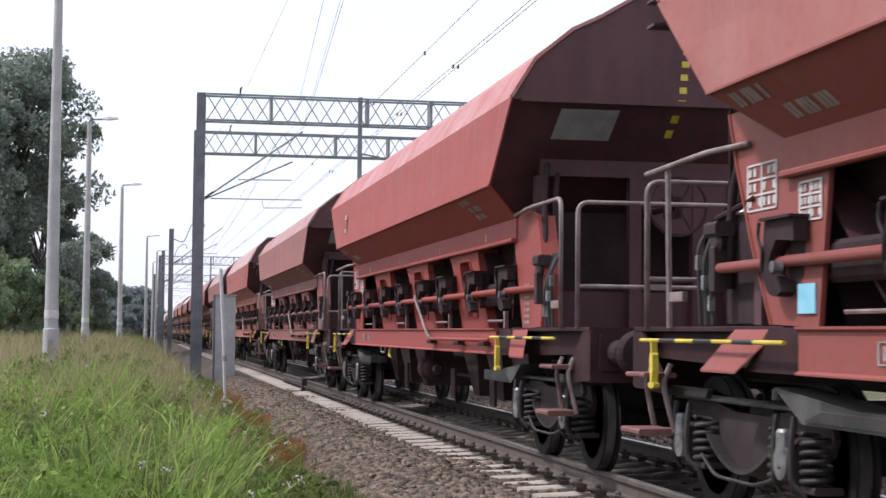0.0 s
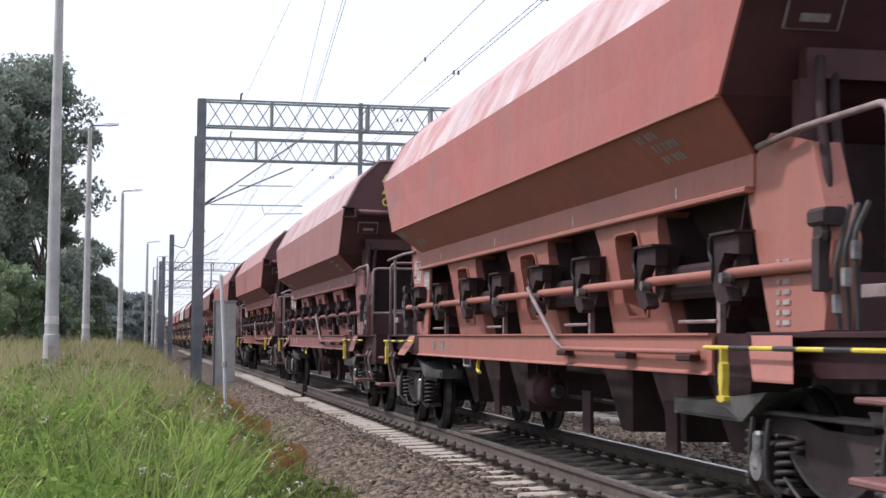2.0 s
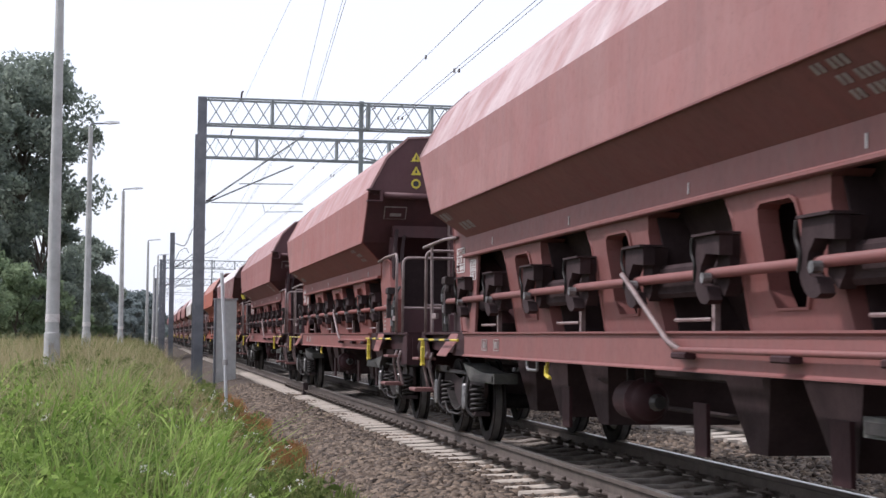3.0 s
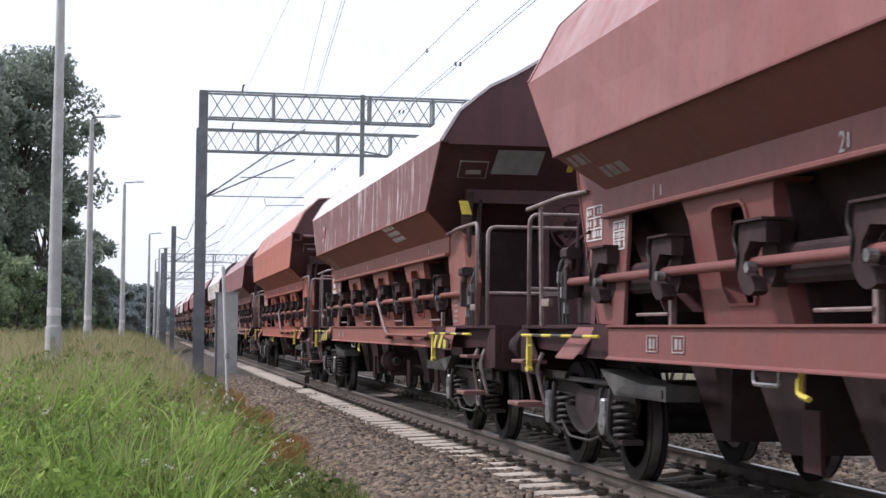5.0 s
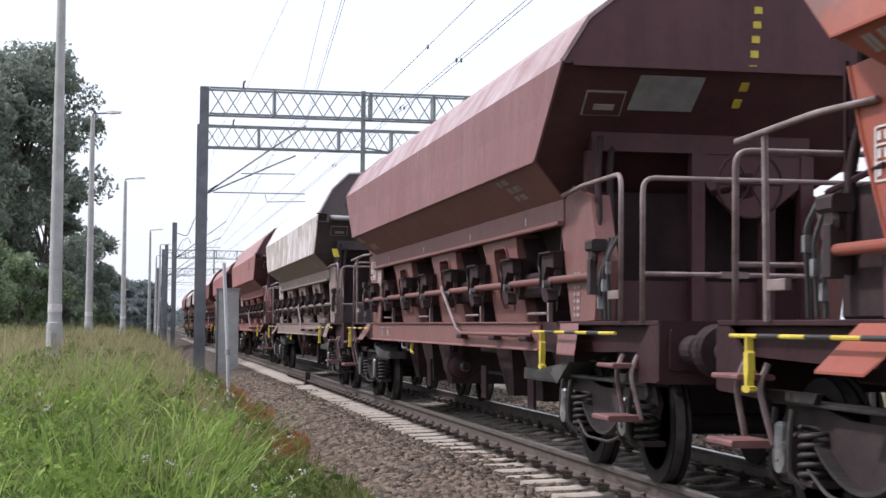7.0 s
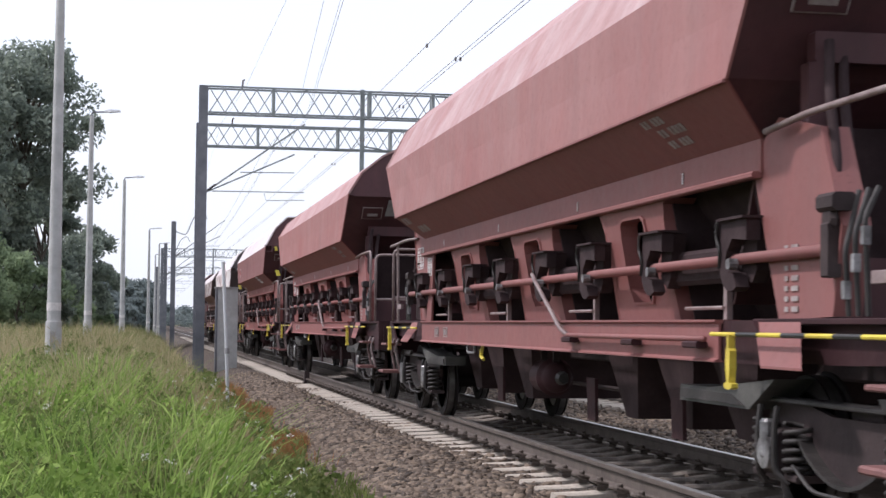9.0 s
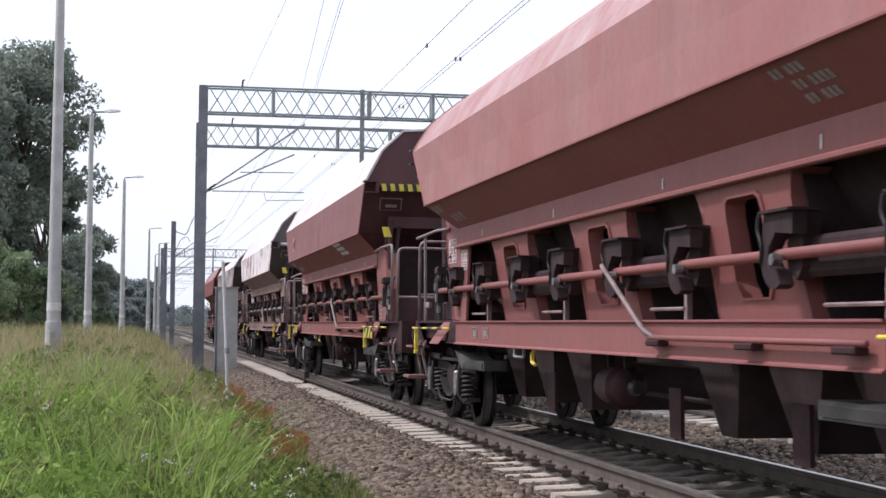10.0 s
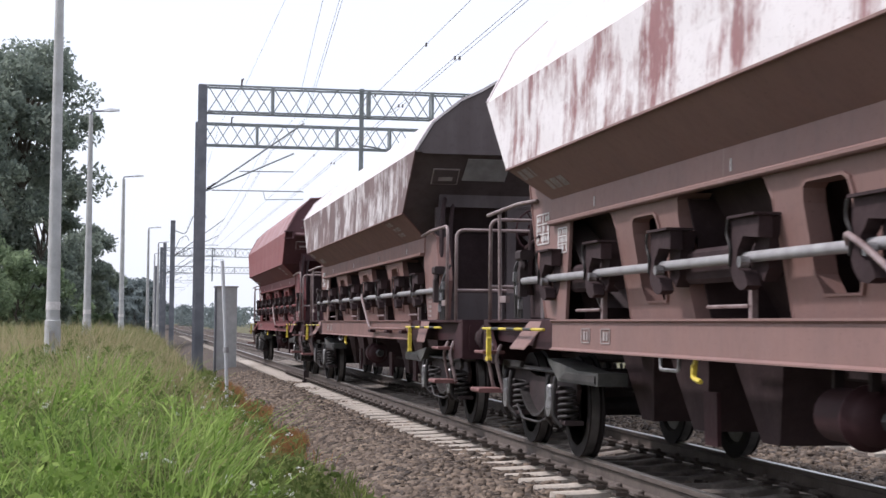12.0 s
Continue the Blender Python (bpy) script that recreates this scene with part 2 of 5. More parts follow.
def ground_material():
    def build(nt, bsdf):
        v = mapped(nt)
        sep = nt.nodes.new("ShaderNodeSeparateXYZ")
        nt.links.new(v, sep.inputs[0])
        wob = nt.nodes.new("ShaderNodeMath")
        wob.operation = "MULTIPLY_ADD"
        nt.links.new(noise_of(nt, v, 0.8, 4), wob.inputs[0])
        wob.inputs[1].default_value = 0.9
        nt.links.new(sep.outputs["X"], wob.inputs[2])
        stony = times(nt, ramp(nt, wob.outputs[0], 1.95, 2.2), ramp(nt, sep.outputs["X"], 16.0, 15.0))
        cells = node(nt, "ShaderNodeTexVoronoi", Scale=31.0)
        nt.links.new(v, cells.inputs["Vector"])
        sepc = nt.nodes.new("ShaderNodeSeparateColor")
        nt.links.new(cells.outputs["Color"], sepc.inputs[0])
        stone = mix(nt, sepc.outputs[0], (0.032, 0.023, 0.017), (0.15, 0.112, 0.083))
        stone = mix(nt, ramp(nt, noise_of(nt, v, 0.7), 0.4, 0.65), stone, (0.075, 0.056, 0.045))
        soil = mix(nt, ramp(nt, noise_of(nt, v, 0.5), 0.35, 0.65), (0.06, 0.075, 0.025), (0.16, 0.13, 0.07))
        # darker between the rails: oily stones plus the train's shade put into the colour
        oil_shade = nt.nodes.new("ShaderNodeMath")
        oil_shade.operation = "ABSOLUTE"
        off = nt.nodes.new("ShaderNodeMath")
        off.operation = "SUBTRACT"
        nt.links.new(sep.outputs["X"], off.inputs[0])
        off.inputs[1].default_value = 4.764
        nt.links.new(off.outputs[0], oil_shade.inputs[0])
        stone = mix(nt, times(nt, ramp(nt, oil_shade.outputs[0], 1.5, 0.8), 0.8), stone, (0.032, 0.026, 0.022))
        nt.links.new(mix(nt, stony, soil, stone), bsdf.inputs["Base Color"])
        bsdf.inputs["Roughness"].default_value = 0.95
        bump(nt, bsdf, cells.outputs["Distance"], 0.9, 0.04)
    return material("ballast_and_soil", build)


def make_ground():
    xs = [-900, -300, -120, -60, -30, -18, -12, -9] + [-7 + 0.4 * i for i in range(20)] + [1.1 + 0.2 * i for i in range(16)] + [4.5, 5.5, 6.5, 7.2, 8, 9, 10, 11, 12, 13, 13.5, 14.2, 15, 16, 20, 30, 60, 120, 300, 900]
    ys = [-300, -100, -40, -15] + [-6 + 1.5 * i for i in range(52)] + [76, 84, 95, 110, 130, 160, 200, 260, 340, 500, 800, 1500, 3000]
    verts = [(x, y, ground_height(x, y)) for y in ys for x in xs]
    n = len(xs)
    faces = [(r * n + i, r * n + i + 1, (r + 1) * n + i + 1, (r + 1) * n + i) for r in range(len(ys) - 1) for i in range(n - 1)]
    me = bpy.data.meshes.new("ground")
    me.from_pydata(verts, [], faces)
    me.materials.append(ground_material())
    me.polygons.foreach_set("use_smooth", [True] * len(me.polygons))
    tagged(new("ground", me), "stony ballast bed beside a grassy bank of soil", "ground", kind="structure")


make_ground()


# ---------------------------------------------------------------- tracks
def rail_ring(cx):
    half = [(0.075, -0.172), (0.075, -0.16), (0.012, -0.135), (0.009, -0.05), (0.036, -0.036), (0.036, -0.006), (0.028, 0.0)]
    return [(cx - x, z) for x, z in half] + [(cx + x, z) for x, z in half[::-1]]


def sleeper_mesh(name, mat):
    g = Geo()
    xs = [(-1.3, 0.105, -0.232), (-1.0, 0.115, -0.222), (-0.6, 0.135, -0.19), (-0.35, 0.11, -0.225), (0.35, 0.11, -0.225), (0.6, 0.135, -0.19), (1.0, 0.115, -0.222), (1.3, 0.105, -0.232)]
    g.loft([[(x, -w, -0.42), (x, w, -0.42), (x, w - 0.02, top - 0.02), (x, w - 0.05, top), (x, -w + 0.05, top), (x, -w + 0.02, top - 0.02)] for x, w, top in xs])
    return g.mesh(name, mat)


def clip_mesh():
    g = Geo()
    for s in (-1, 1):
        g.box(s * 0.13 - 0.045, s * 0.13 + 0.045, -0.06, 0.06, -0.2, -0.165, 0.01)
        g.turned([(-0.17, 0.028), (-0.10, 0.028), (-0.09, 0.018)], (s * 0.13, 0, 0), "z", 8)
        g.tube(bent([(s * 0.08, -0.08, -0.15), (s * 0.2, -0.08, -0.12), (s * 0.2, 0.08, -0.12), (s * 0.08, 0.08, -0.15)], 0.05, 3), 0.018, 6)
    return g.mesh("rail_clip", RAIL)


def make_track(cx, label, y0, y1, near):
    track = thing("railway_track", label, "railway track", pose(cx, 0, 0), "tracks")
    tagged(track, kind="structure")
    for s in (-1, 1):
        rail = part("rail", Geo().along_y(rail_ring(s * 0.754), -120, 900), RAIL, track, "rusty steel rail with a worn bright head")
        part("rail_head", Geo().box(s * 0.754 - 0.03, s * 0.754 + 0.03, -120, 900, -0.004, 0.003), RAILTOP, rail, "bright worn running surface")
    light, clip = sleeper_mesh("sleeper", SLEEPER), clip_mesh()
    count = int((y1 - y0) / 0.6)
    for i in range(count):
        y = 13.55 + 0.6 * (i + round((y0 - 13.55) / 0.6))
        ob = part("sleeper", light, None, track)
        ob.matrix_basis = pose(0, y + random.uniform(-0.012, 0.012), random.uniform(-0.008, 0.006), 0, 0, random.uniform(-0.5, 0.5))
        if near and 5 < y < 45:
            for s in (-1, 1):
                c = part("rail_clip", clip, None, track)
                c.matrix_basis = pose(s * 0.754, y, 0)
    far = Geo()
    for i in range(180):
        y = 13.55 + 0.6 * (count + i + round((y0 - 13.55) / 0.6))
        far.box(-1.3, 1.3, y - 0.13, y + 0.13, -0.4, -0.225, 0.03)
    tagged(part("distant_sleepers", far, SLEEPER, track), kind="stuff")


make_track(TRACK, "near railway track with concrete sleepers and rusty rails", -4, 62, True)
make_track(TRACK_FAR, "far railway track with concrete sleepers beyond the train", 8, 70, False)
for y in (39.3,):
    g = Geo()
    g.box(-0.06, 0.06, -0.09, 0.09, -0.25, 0.06, 0.02)
    g.box(-0.1, 0.1, -0.05, 0.05, -0.3, -0.2, 0.02)
    m = thing("rail_magnet", "small dark track contact clamped beside the rail", "track device", pose(TRACK - 0.9, y, 0))
    part("housing", g, DARK, m)


# ---------------------------------------------------------------- the train's wagons
# wagon space: x across, y along the track (the wagon runs towards -y), z above the rail head
HALF, FOLD, LOW = 9.52, 6.4, 6.05      # half lengths over the buffers, at the fold of the side wall and at its foot
# two builds: half lengths at the shoulder in front and behind, and the half outline from the foot of the wall to the ridge
SHAPES = {
    "low": (7.3, 7.4, [(1.09, 2.36), (1.45, 2.665), (1.435, 3.41), (1.21, 3.775), (0.85, 4.07), (0.565, 4.21), (0.226, 4.415), (0.0, 4.46)]),
    "high": (6.95, 7.4, [(1.09, 2.36), (1.45, 2.665), (1.43, 3.42), (1.15, 3.95), (0.82, 4.265), (0.50, 4.285), (0.24, 4.485), (0.0, 4.53)]),
}
FOOT = 2.15               # lower edge of the wall's upright foot


def hopper(w, build):
    """The hopper: side walls, lower walls with their ledge, roof flaps and leaning end walls."""
    front, back, outline = SHAPES[build]
    for s in (-1, 1):
        pr = [(s * x, z) for x, z in outline]
        t = 0.02 * s
        (xa, za), (xb, zb) = pr[1], pr[2]
        # wall plate in eight bays, very slightly dished between its inner ribs
        rings = []
        for i in range(33):
            u = i / 32
            low, top = -FOLD + 2 * FOLD * u, -front + (front + back) * u
            d = -0.014 * abs(math.sin(math.pi * i / 4)) * s
            rings.append([(xa, low, za), ((xa + xb) / 2 + d, (low + top) / 2, (za + zb) / 2), (xb, top, zb), (xb - t, top, zb), ((xa + xb) / 2 + d - t, (low + top) / 2, (za + zb) / 2), (xa - t, low, za)])
        part("side_wall", Geo().loft(rings), PAINT, w)
        prof = [(s * 1.09, FOOT), (s * 1.09, 2.36), (s * 1.447, 2.662), (s * 1.447 - t, 2.662), (s * 1.09 - t, 2.36), (s * 1.09 - t, FOOT)]
        ends = [LOW, LOW, FOLD - 0.01, FOLD - 0.01, LOW, LOW]
        part("lower_wall", Geo().loft([[(x, d * q, z) for (x, z), q in zip(prof, ends)] for d in (-1, 1)]), PAINT, w)
        ledge = part("ledge", Geo().box(s * 1.105 - 0.035, s * 1.105 + 0.035, -LOW + 0.02, LOW - 0.02, FOOT - 0.03, FOOT + 0.012, 0.01), PAINT, w)
        part("drip_edge", Geo().box(s * 1.447 - 0.012, s * 1.447 + 0.012, -FOLD + 0.02, FOLD - 0.02, 2.645, 2.668, 0.004), PAINT, ledge)
        roof = part("roof_flap", Geo().plate(pr[2:], t, -front, back), PAINT, w, "dusty rounded roof flap")
        for y in (-front + 0.03, back - 0.03):
            part("roof_rim", Geo().plate([(q[0] * 1.006, q[1] + 0.012) for q in pr[2:]], t * 0.6, y - 0.03, y + 0.03), PAINT, roof)
    for e, top in ((-1, front), (1, back)):
        y = e * (top - 0.03)
        ring = [(x * 0.985, z - 0.02) for x, z in outline[2:]] + [(-x * 0.985, z - 0.02) for x, z in outline[-2:1:-1]]
        end = part("end_wall", Geo().along_y(ring, y - 0.012, y + 0.012), SHADEDEND, w, "dusty end wall with its shade put into the paint")
        part("stiffener", Geo().box(-1.34, 1.34, y - 0.03, y + 0.03, 3.37, 3.42, 0.01), SHADEDEND, end)
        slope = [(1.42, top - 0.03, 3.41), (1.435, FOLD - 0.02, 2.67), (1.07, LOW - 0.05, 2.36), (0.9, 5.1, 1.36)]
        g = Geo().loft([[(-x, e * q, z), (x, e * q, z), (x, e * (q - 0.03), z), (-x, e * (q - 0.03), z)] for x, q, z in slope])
        part("slope_sheet", g, SHADEDEND, w, "leaning hopper end with its shade put into the paint")
        # added dark sheet: keeps sky from showing through the shaded end opening
        part("bulkhead", Geo().box(-1.02, 1.02, e * 6.2 - 0.012, e * 6.2 + 0.012, 1.26, 2.42), SHADESTEEL, w, "dark plate added to fill the shaded opening under the leaning end")
        part("cross_beam", Geo().box(-1.0, 1.0, e * 6.6 - 0.06, e * 6.6 + 0.06, 2.74, 2.92, 0.01), SHADEDEND, w)
        for x in (-0.03, 0.62, -0.98, 0.98):
            part("end_post", Geo().box(x - 0.06, x + 0.06, e * 6.6 - 0.06, e * 6.6 + 0.06, 1.26, 2.74, 0.01), SHADEDEND, w)
        part("bearing_plate", Geo().along_y([(0.0, 2.74), (0.95, 2.74), (0.9, 2.45), (0.6, 2.2), (0.3, 2.2), (0.05, 2.45)], e * 6.63 - 0.015, e * 6.63 + 0.015), SHADEDEND, w, "dark plate carrying the brake spindle")
        part("knee_panel", Geo().box(-0.98, 0.98, e * 6.5 - 0.02, e * 6.5 + 0.02, 1.26, 1.62, 0.01), SHADEDEND, w)
        for s in (-1, 1):
            # corner plates that carry the hopper on the frame
            ring = [(-5.9, FOOT), (-6.08, 2.36), (-6.3, 2.46), (-6.92, 2.33), (-7.2, 1.76), (-7.08, 1.27), (-6.3, 1.25)]
            if e > 0:
                ring = [(5.45, FOOT), (5.9, 2.36), (6.4, 2.63), (6.97, 2.62), (6.8, 2.2), (6.56, 1.74), (6.27, 1.27), (5.6, 1.25)]
            plate = part("corner_plate", Geo().along_x(ring, s * 1.06 - 0.015, s * 1.06 + 0.015), PAINT, w)
            edge = ring[3:6] if e < 0 else ring[3:7]
            part("flange", Geo().loft([[(s * 1.09, y, z), (s * 0.92, y, z), (s * 0.92, y + e * 0.02, z), (s * 1.09, y + e * 0.02, z)] for y, z in edge]), PAINT, plate)


def web_panel(w, y0, y1, s):
    """A leaning web plate with a rounded window between two discharge openings."""
    m, h = (y0 + y1) / 2, (y1 - y0) / 2

    def at(y, z, lift=0.0):
        return Vector((s * (0.93 + (z - 1.25) * 0.17 + lift), y, z))
    outer = [(m - h * 1.14, 2.14), (m - h * 1.03, 2.1), (m - h * 0.97, 1.98), (m - h * 0.95, 1.55), (m - h * 1.02, 1.25), (m + h * 0.92, 1.25),
             (m + h * 0.92, 1.55), (m + h * 0.95, 1.98), (m + h * 1.03, 2.1), (m + h * 1.14, 2.14)]
    a = h * 0.43
    inner = [(m - a * 0.75, 2.05), (m - a * 0.93, 2.02), (m - a, 1.93), (m - a * 0.97, 1.5), (m - a * 0.72, 1.38), (m + a * 0.72, 1.38),
             (m + a * 0.97, 1.5), (m + a, 1.93), (m + a * 0.93, 2.02), (m + a * 0.75, 2.05)]
    g = Geo().framed([at(*q) for q in outer], [at(*q) for q in inner], (-s * 0.03, 0, 0))
    panel = part("web_panel", g, PAINT, w)
    g = Geo().framed([at(*q, 0.018) for q in inner], [at(m + (q[0] - m) * 0.9, 1.7 + (q[1] - 1.7) * 0.95, 0.018) for q in inner], (-s * 0.14, 0, 0))
    if s > 0:                 # the far side shows no more than its plates
        return
    part("window_rim", g, PAINT, panel, "bent rim of the window")
    for d in (-1, 1):
        edge = [(q[0], q[1]) for q in (outer[:5] if d < 0 else outer[:4:-1])]
        g = Geo().loft([[at(y, z), at(y, z, -0.22), at(y + d * 0.016, z, -0.22), at(y + d * 0.016, z, 0.012)] for y, z in edge])
        part("web_flange", g, PAINT, panel)


def lock(w, y, s):
    """A dark claw round the discharge shaft, its bearing block and its stop."""
    g = Geo()
    ring = [(y - 0.28, 1.875), (y + 0.15, 1.875), (y + 0.17, 1.78)] + arc(y - 0.0, 1.63, 0.2, 30, -120, 9) + [(y - 0.06, 1.53)] + arc(y + 0.0, 1.63, 0.085, -110, 70, 6) + [(y - 0.02, 1.76), (y - 0.28, 1.74)]
    g.along_x(ring, s * 1.13 - 0.045, s * 1.13 + 0.045)
    claw = part("lock_claw", g, SHADESTEEL, w, "dark hooked claw round the shaft")
    if s > 0:
        return
    part("bearing_block", Geo().along_x([(y - 0.28, 1.87), (y + 0.02, 1.87), (y + 0.02, 1.56), (y - 0.12, 1.48), (y - 0.2, 1.56), (y - 0.22, 1.74)], s * 1.03 - 0.05, s * 1.03 + 0.05), SHADESTEEL, claw)
    part("cover_lip", Geo().box(s * 1.11 - 0.1, s * 1.11 + 0.1, y - 0.3, y + 0.16, 1.875, 1.892), SHADESTEEL, claw)
    g = Geo().tube(bent([(s * 1.2, y + 0.17, 1.87), (s * 1.2, y + 0.2, 1.78), (s * 1.19, y + 0.15, 1.7), (s * 1.18, y + 0.19, 1.58)], 0.05), 0.011, 5)
    part("latch_rod", g, GREYBOGIE, claw, "thin worn latch rod")
    part("pivot_pin", Geo().turned([(-0.03, 0.036), (0.03, 0.036)], (s * 1.185, y - 0.06, 1.6), "x", 10), BARE, claw, "bright worn pin")


def discharge(w):
    for s in (-1, 1):
        for y0, y1 in ((2.52, 4.1), (-0.82, 0.82), (-4.1, -2.52)):
            web_panel(w, y0, y1, s)
        part("discharge_shaft", Geo().tube([(s * 1.11, -7.15, 1.634), (s * 1.11, 7.1, 1.634)], 0.036, 12), PAINT, w, smooth=True)
        for y in (-5.75, -4.1, -2.35, -0.75, 1.0, 2.65, 4.4, 6.0):
            lock(w, y, s)
        for y in (-5.3, -2.15, 1.2, 4.55) if s < 0 else ():
            stay = part("stay", Geo().box(s * 1.02 - 0.02, s * 1.02 + 0.02, y - 0.03, y + 0.03, 1.25, 1.52), TUBE, w, "pale worn stay")
            part("stay_bar", Geo().tube([(s * 1.05, y, 1.335), (s * 1.05, y + 0.75, 1.335)], 0.014, 6), TUBE, stay)
        # flaps, beams and ribs coloured dark so the openings read as shaded
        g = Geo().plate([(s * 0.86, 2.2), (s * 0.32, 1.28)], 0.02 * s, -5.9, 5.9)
        part("discharge_flap", g, SHADESTEEL, w, "discharge flap coloured dark for the opening's shade")
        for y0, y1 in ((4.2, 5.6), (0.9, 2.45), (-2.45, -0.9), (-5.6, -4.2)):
            part("flap_beam", Geo().box(s * 0.98 - 0.05, s * 0.98 + 0.05, y0, y1, 1.5, 1.74, 0.03), SHADESTEEL, w, "discharge flap beam coloured dark for the opening's shade")
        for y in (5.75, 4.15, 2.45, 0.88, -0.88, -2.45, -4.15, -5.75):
            part("cross_rib", Geo().along_y([(s * 1.02, 2.1), (s * 0.42, 2.1), (s * 0.28, 1.25), (s * 0.84, 1.25)], y - 0.012, y + 0.012), SHADESTEEL, w)
        # operating lever lying on the frame
        g = Geo().tube(bent([(s * 1.1, -0.4, 1.62), (s * 1.2, -0.55, 1.7), (s * 1.24, -0.85, 1.62), (s * 1.255, -1.85, 1.18), (s * 1.255, -2.1, 1.13)], 0.1), 0.02, 8)
        part("lever", g, TUBE, w, "worn bent operating lever", smooth=True)
        g = Geo().tube([(s * 1.255, -2.0, 1.13), (s * 1.255, -5.5, 1.13)], 0.02, 8)
        lever_rod = part("lever_rod", g, PAINT, w, smooth=True)
        for y in (-2.15, -3.9, -5.3):
            part("rod_bracket", Geo().box(s * 1.25 - 0.04, s * 1.25 + 0.04, y - 0.14, y + 0.14, 1.07, 1.115, 0.01), BROWN, lever_rod)
    part("centre_sill", Geo().box(-0.28, 0.28, -HALF + 0.6, HALF - 0.6, 0.86, 1.24, 0.02), DARK, w)
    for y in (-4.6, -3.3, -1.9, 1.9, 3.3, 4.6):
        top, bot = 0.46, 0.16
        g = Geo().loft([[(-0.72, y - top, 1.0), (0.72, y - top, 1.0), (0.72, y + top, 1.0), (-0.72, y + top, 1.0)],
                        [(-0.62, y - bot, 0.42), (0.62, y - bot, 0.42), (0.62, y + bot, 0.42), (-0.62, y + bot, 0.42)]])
        part("chute", g, SHADESTEEL, w, "dark discharge chute under the frame")
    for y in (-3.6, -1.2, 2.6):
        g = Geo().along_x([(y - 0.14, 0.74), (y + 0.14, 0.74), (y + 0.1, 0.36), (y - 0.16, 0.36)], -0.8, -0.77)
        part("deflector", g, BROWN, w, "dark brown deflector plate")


def underframe(w):
    for s in (-1, 1):
        ring = [(s * 1.2, 0.985), (s * 1.12, 0.985), (s * 1.12, 0.995), (s * 1.175, 1.0), (s * 1.175, 1.23), (s * 1.05, 1.24), (s * 1.05, 1.255), (s * 1.22, 1.255), (s * 1.22, 1.24), (s * 1.195, 1.225), (s * 1.195, 1.01), (s * 1.22, 0.995), (s * 1.22, 0.985)]
        part("sole_bar", Geo().along_y(ring, -5.6, 5.6), PAINT, w)
        for e in (-1, 1):
            # slanting gusset between the platform and the foot of the frame
            g = Geo().loft([[(s * 1.13, e * 6.05, 1.24), (s * 1.13, e * 6.75, 1.24), (s * 1.13, e * 6.75, 1.228), (s * 1.13, e * 6.05, 1.228)],
                            [(s * 1.25, e * 6.45, 0.985), (s * 1.25, e * 7.05, 0.985), (s * 1.25, e * 7.05, 0.97), (s * 1.25, e * 6.45, 0.97)]])
            part("gusset", g, PAINT, w)
            g = Geo().along_x([(e * 5.55, 1.25), (e * 6.1, 1.25), (e * 6.5, 0.985), (e * 5.55, 0.985)], s * 1.15 - 0.015, s * 1.15 + 0.015)
            part("frame_web", g, BROWN, w, "dark end web of the frame")
            g = Geo().along_x([(e * 5.6, 1.22), (e * 8.85, 1.22), (e * 8.85, 1.04), (e * 7.0, 1.0), (e * 5.6, 1.0)], s * 1.0 - 0.02, s * 1.0 + 0.02)
            part("side_beam", g, BROWN, w)
            g = Geo().along_x([(e * 8.7, 1.225), (e * 8.88, 1.225), (e * 8.88, 0.81), (e * 8.08, 0.78), (e * 8.08, 0.83)], s * 1.11 - 0.012, s * 1.11 + 0.012)
            part("skirt_plate", g, BROWN, w)
            # step with its hangers
            y = e * 8.22
            step_ = part("step", Geo().box(s * 1.22 - 0.14, s * 1.22 + 0.14, y - 0.22, y + 0.22, 0.5, 0.545, 0.012), STEPRED, w, "dusty red footstep on bent hangers")
            for d in (-0.19, 0.19):
                part("hanger", Geo().tube(bent([(s * 1.12, y + d, 1.0), (s * 1.18, y + d, 0.86), (s * 1.1, y + d * 1.2, 0.52)], 0.1), 0.02, 6), TUBE, step_)
            part("upper_tread", Geo().box(s * 1.2 - 0.12, s * 1.2 + 0.12, y - 0.2, y + 0.24, 0.9, 0.935, 0.01), STEPRED, step_)
            # striped pull bar and hook
            bar = part("pull_bar", Geo().tube([(s * 1.26, e * 5.65, 1.163), (s * 1.26, e * 8.28, 1.163)], 0.014, 8), YELLOW, w, "yellow and black striped pull bar")
            for a in (6.1, 6.8, 7.5) if s < 0 else ():
                part("stripe", Geo().tube([(s * 1.26, e * a, 1.163), (s * 1.26, e * (a + 0.34), 1.163)], 0.0152, 8), BLACK, bar)
            h = -6.02 if e < 0 else 7.95
            g = Geo().loft([[(s * 1.27 - 0.022, h - c, z), (s * 1.27 + 0.022, h - c, z), (s * 1.27 + 0.022, h + c, z), (s * 1.27 - 0.022, h + c, z)]
                            for c, z in ((0.014, 1.16), (0.014, 1.08), (0.034, 1.065), (0.036, 0.96), (0.022, 0.9), (0.022, 0.872), (0.066, 0.866), (0.066, 0.842), (0.02, 0.83))])
            part("hook", g, YELLOW, w, "yellow painted hook")
    for e in (-1, 1):
        g = Geo().box(-1.12, 1.12, min(e * 6.0, e * 8.9), max(e * 6.0, e * 8.9), 1.225, 1.26, 0.005)
        part("end_platform", g, BROWN, w)
        head = part("headstock", Geo().box(-1.12, 1.12, e * 8.86 - 0.06, e * 8.86 + 0.06, 0.8, 1.24, 0.02), BROWN, w)
        for x in (-0.62, 0.62):
            part("head_rib", Geo().along_x([(e * 8.92, 1.24), (e * 9.02, 1.2), (e * 9.02, 0.86), (e * 8.92, 0.82)], x - 0.012, x + 0.012), BROWN, head)
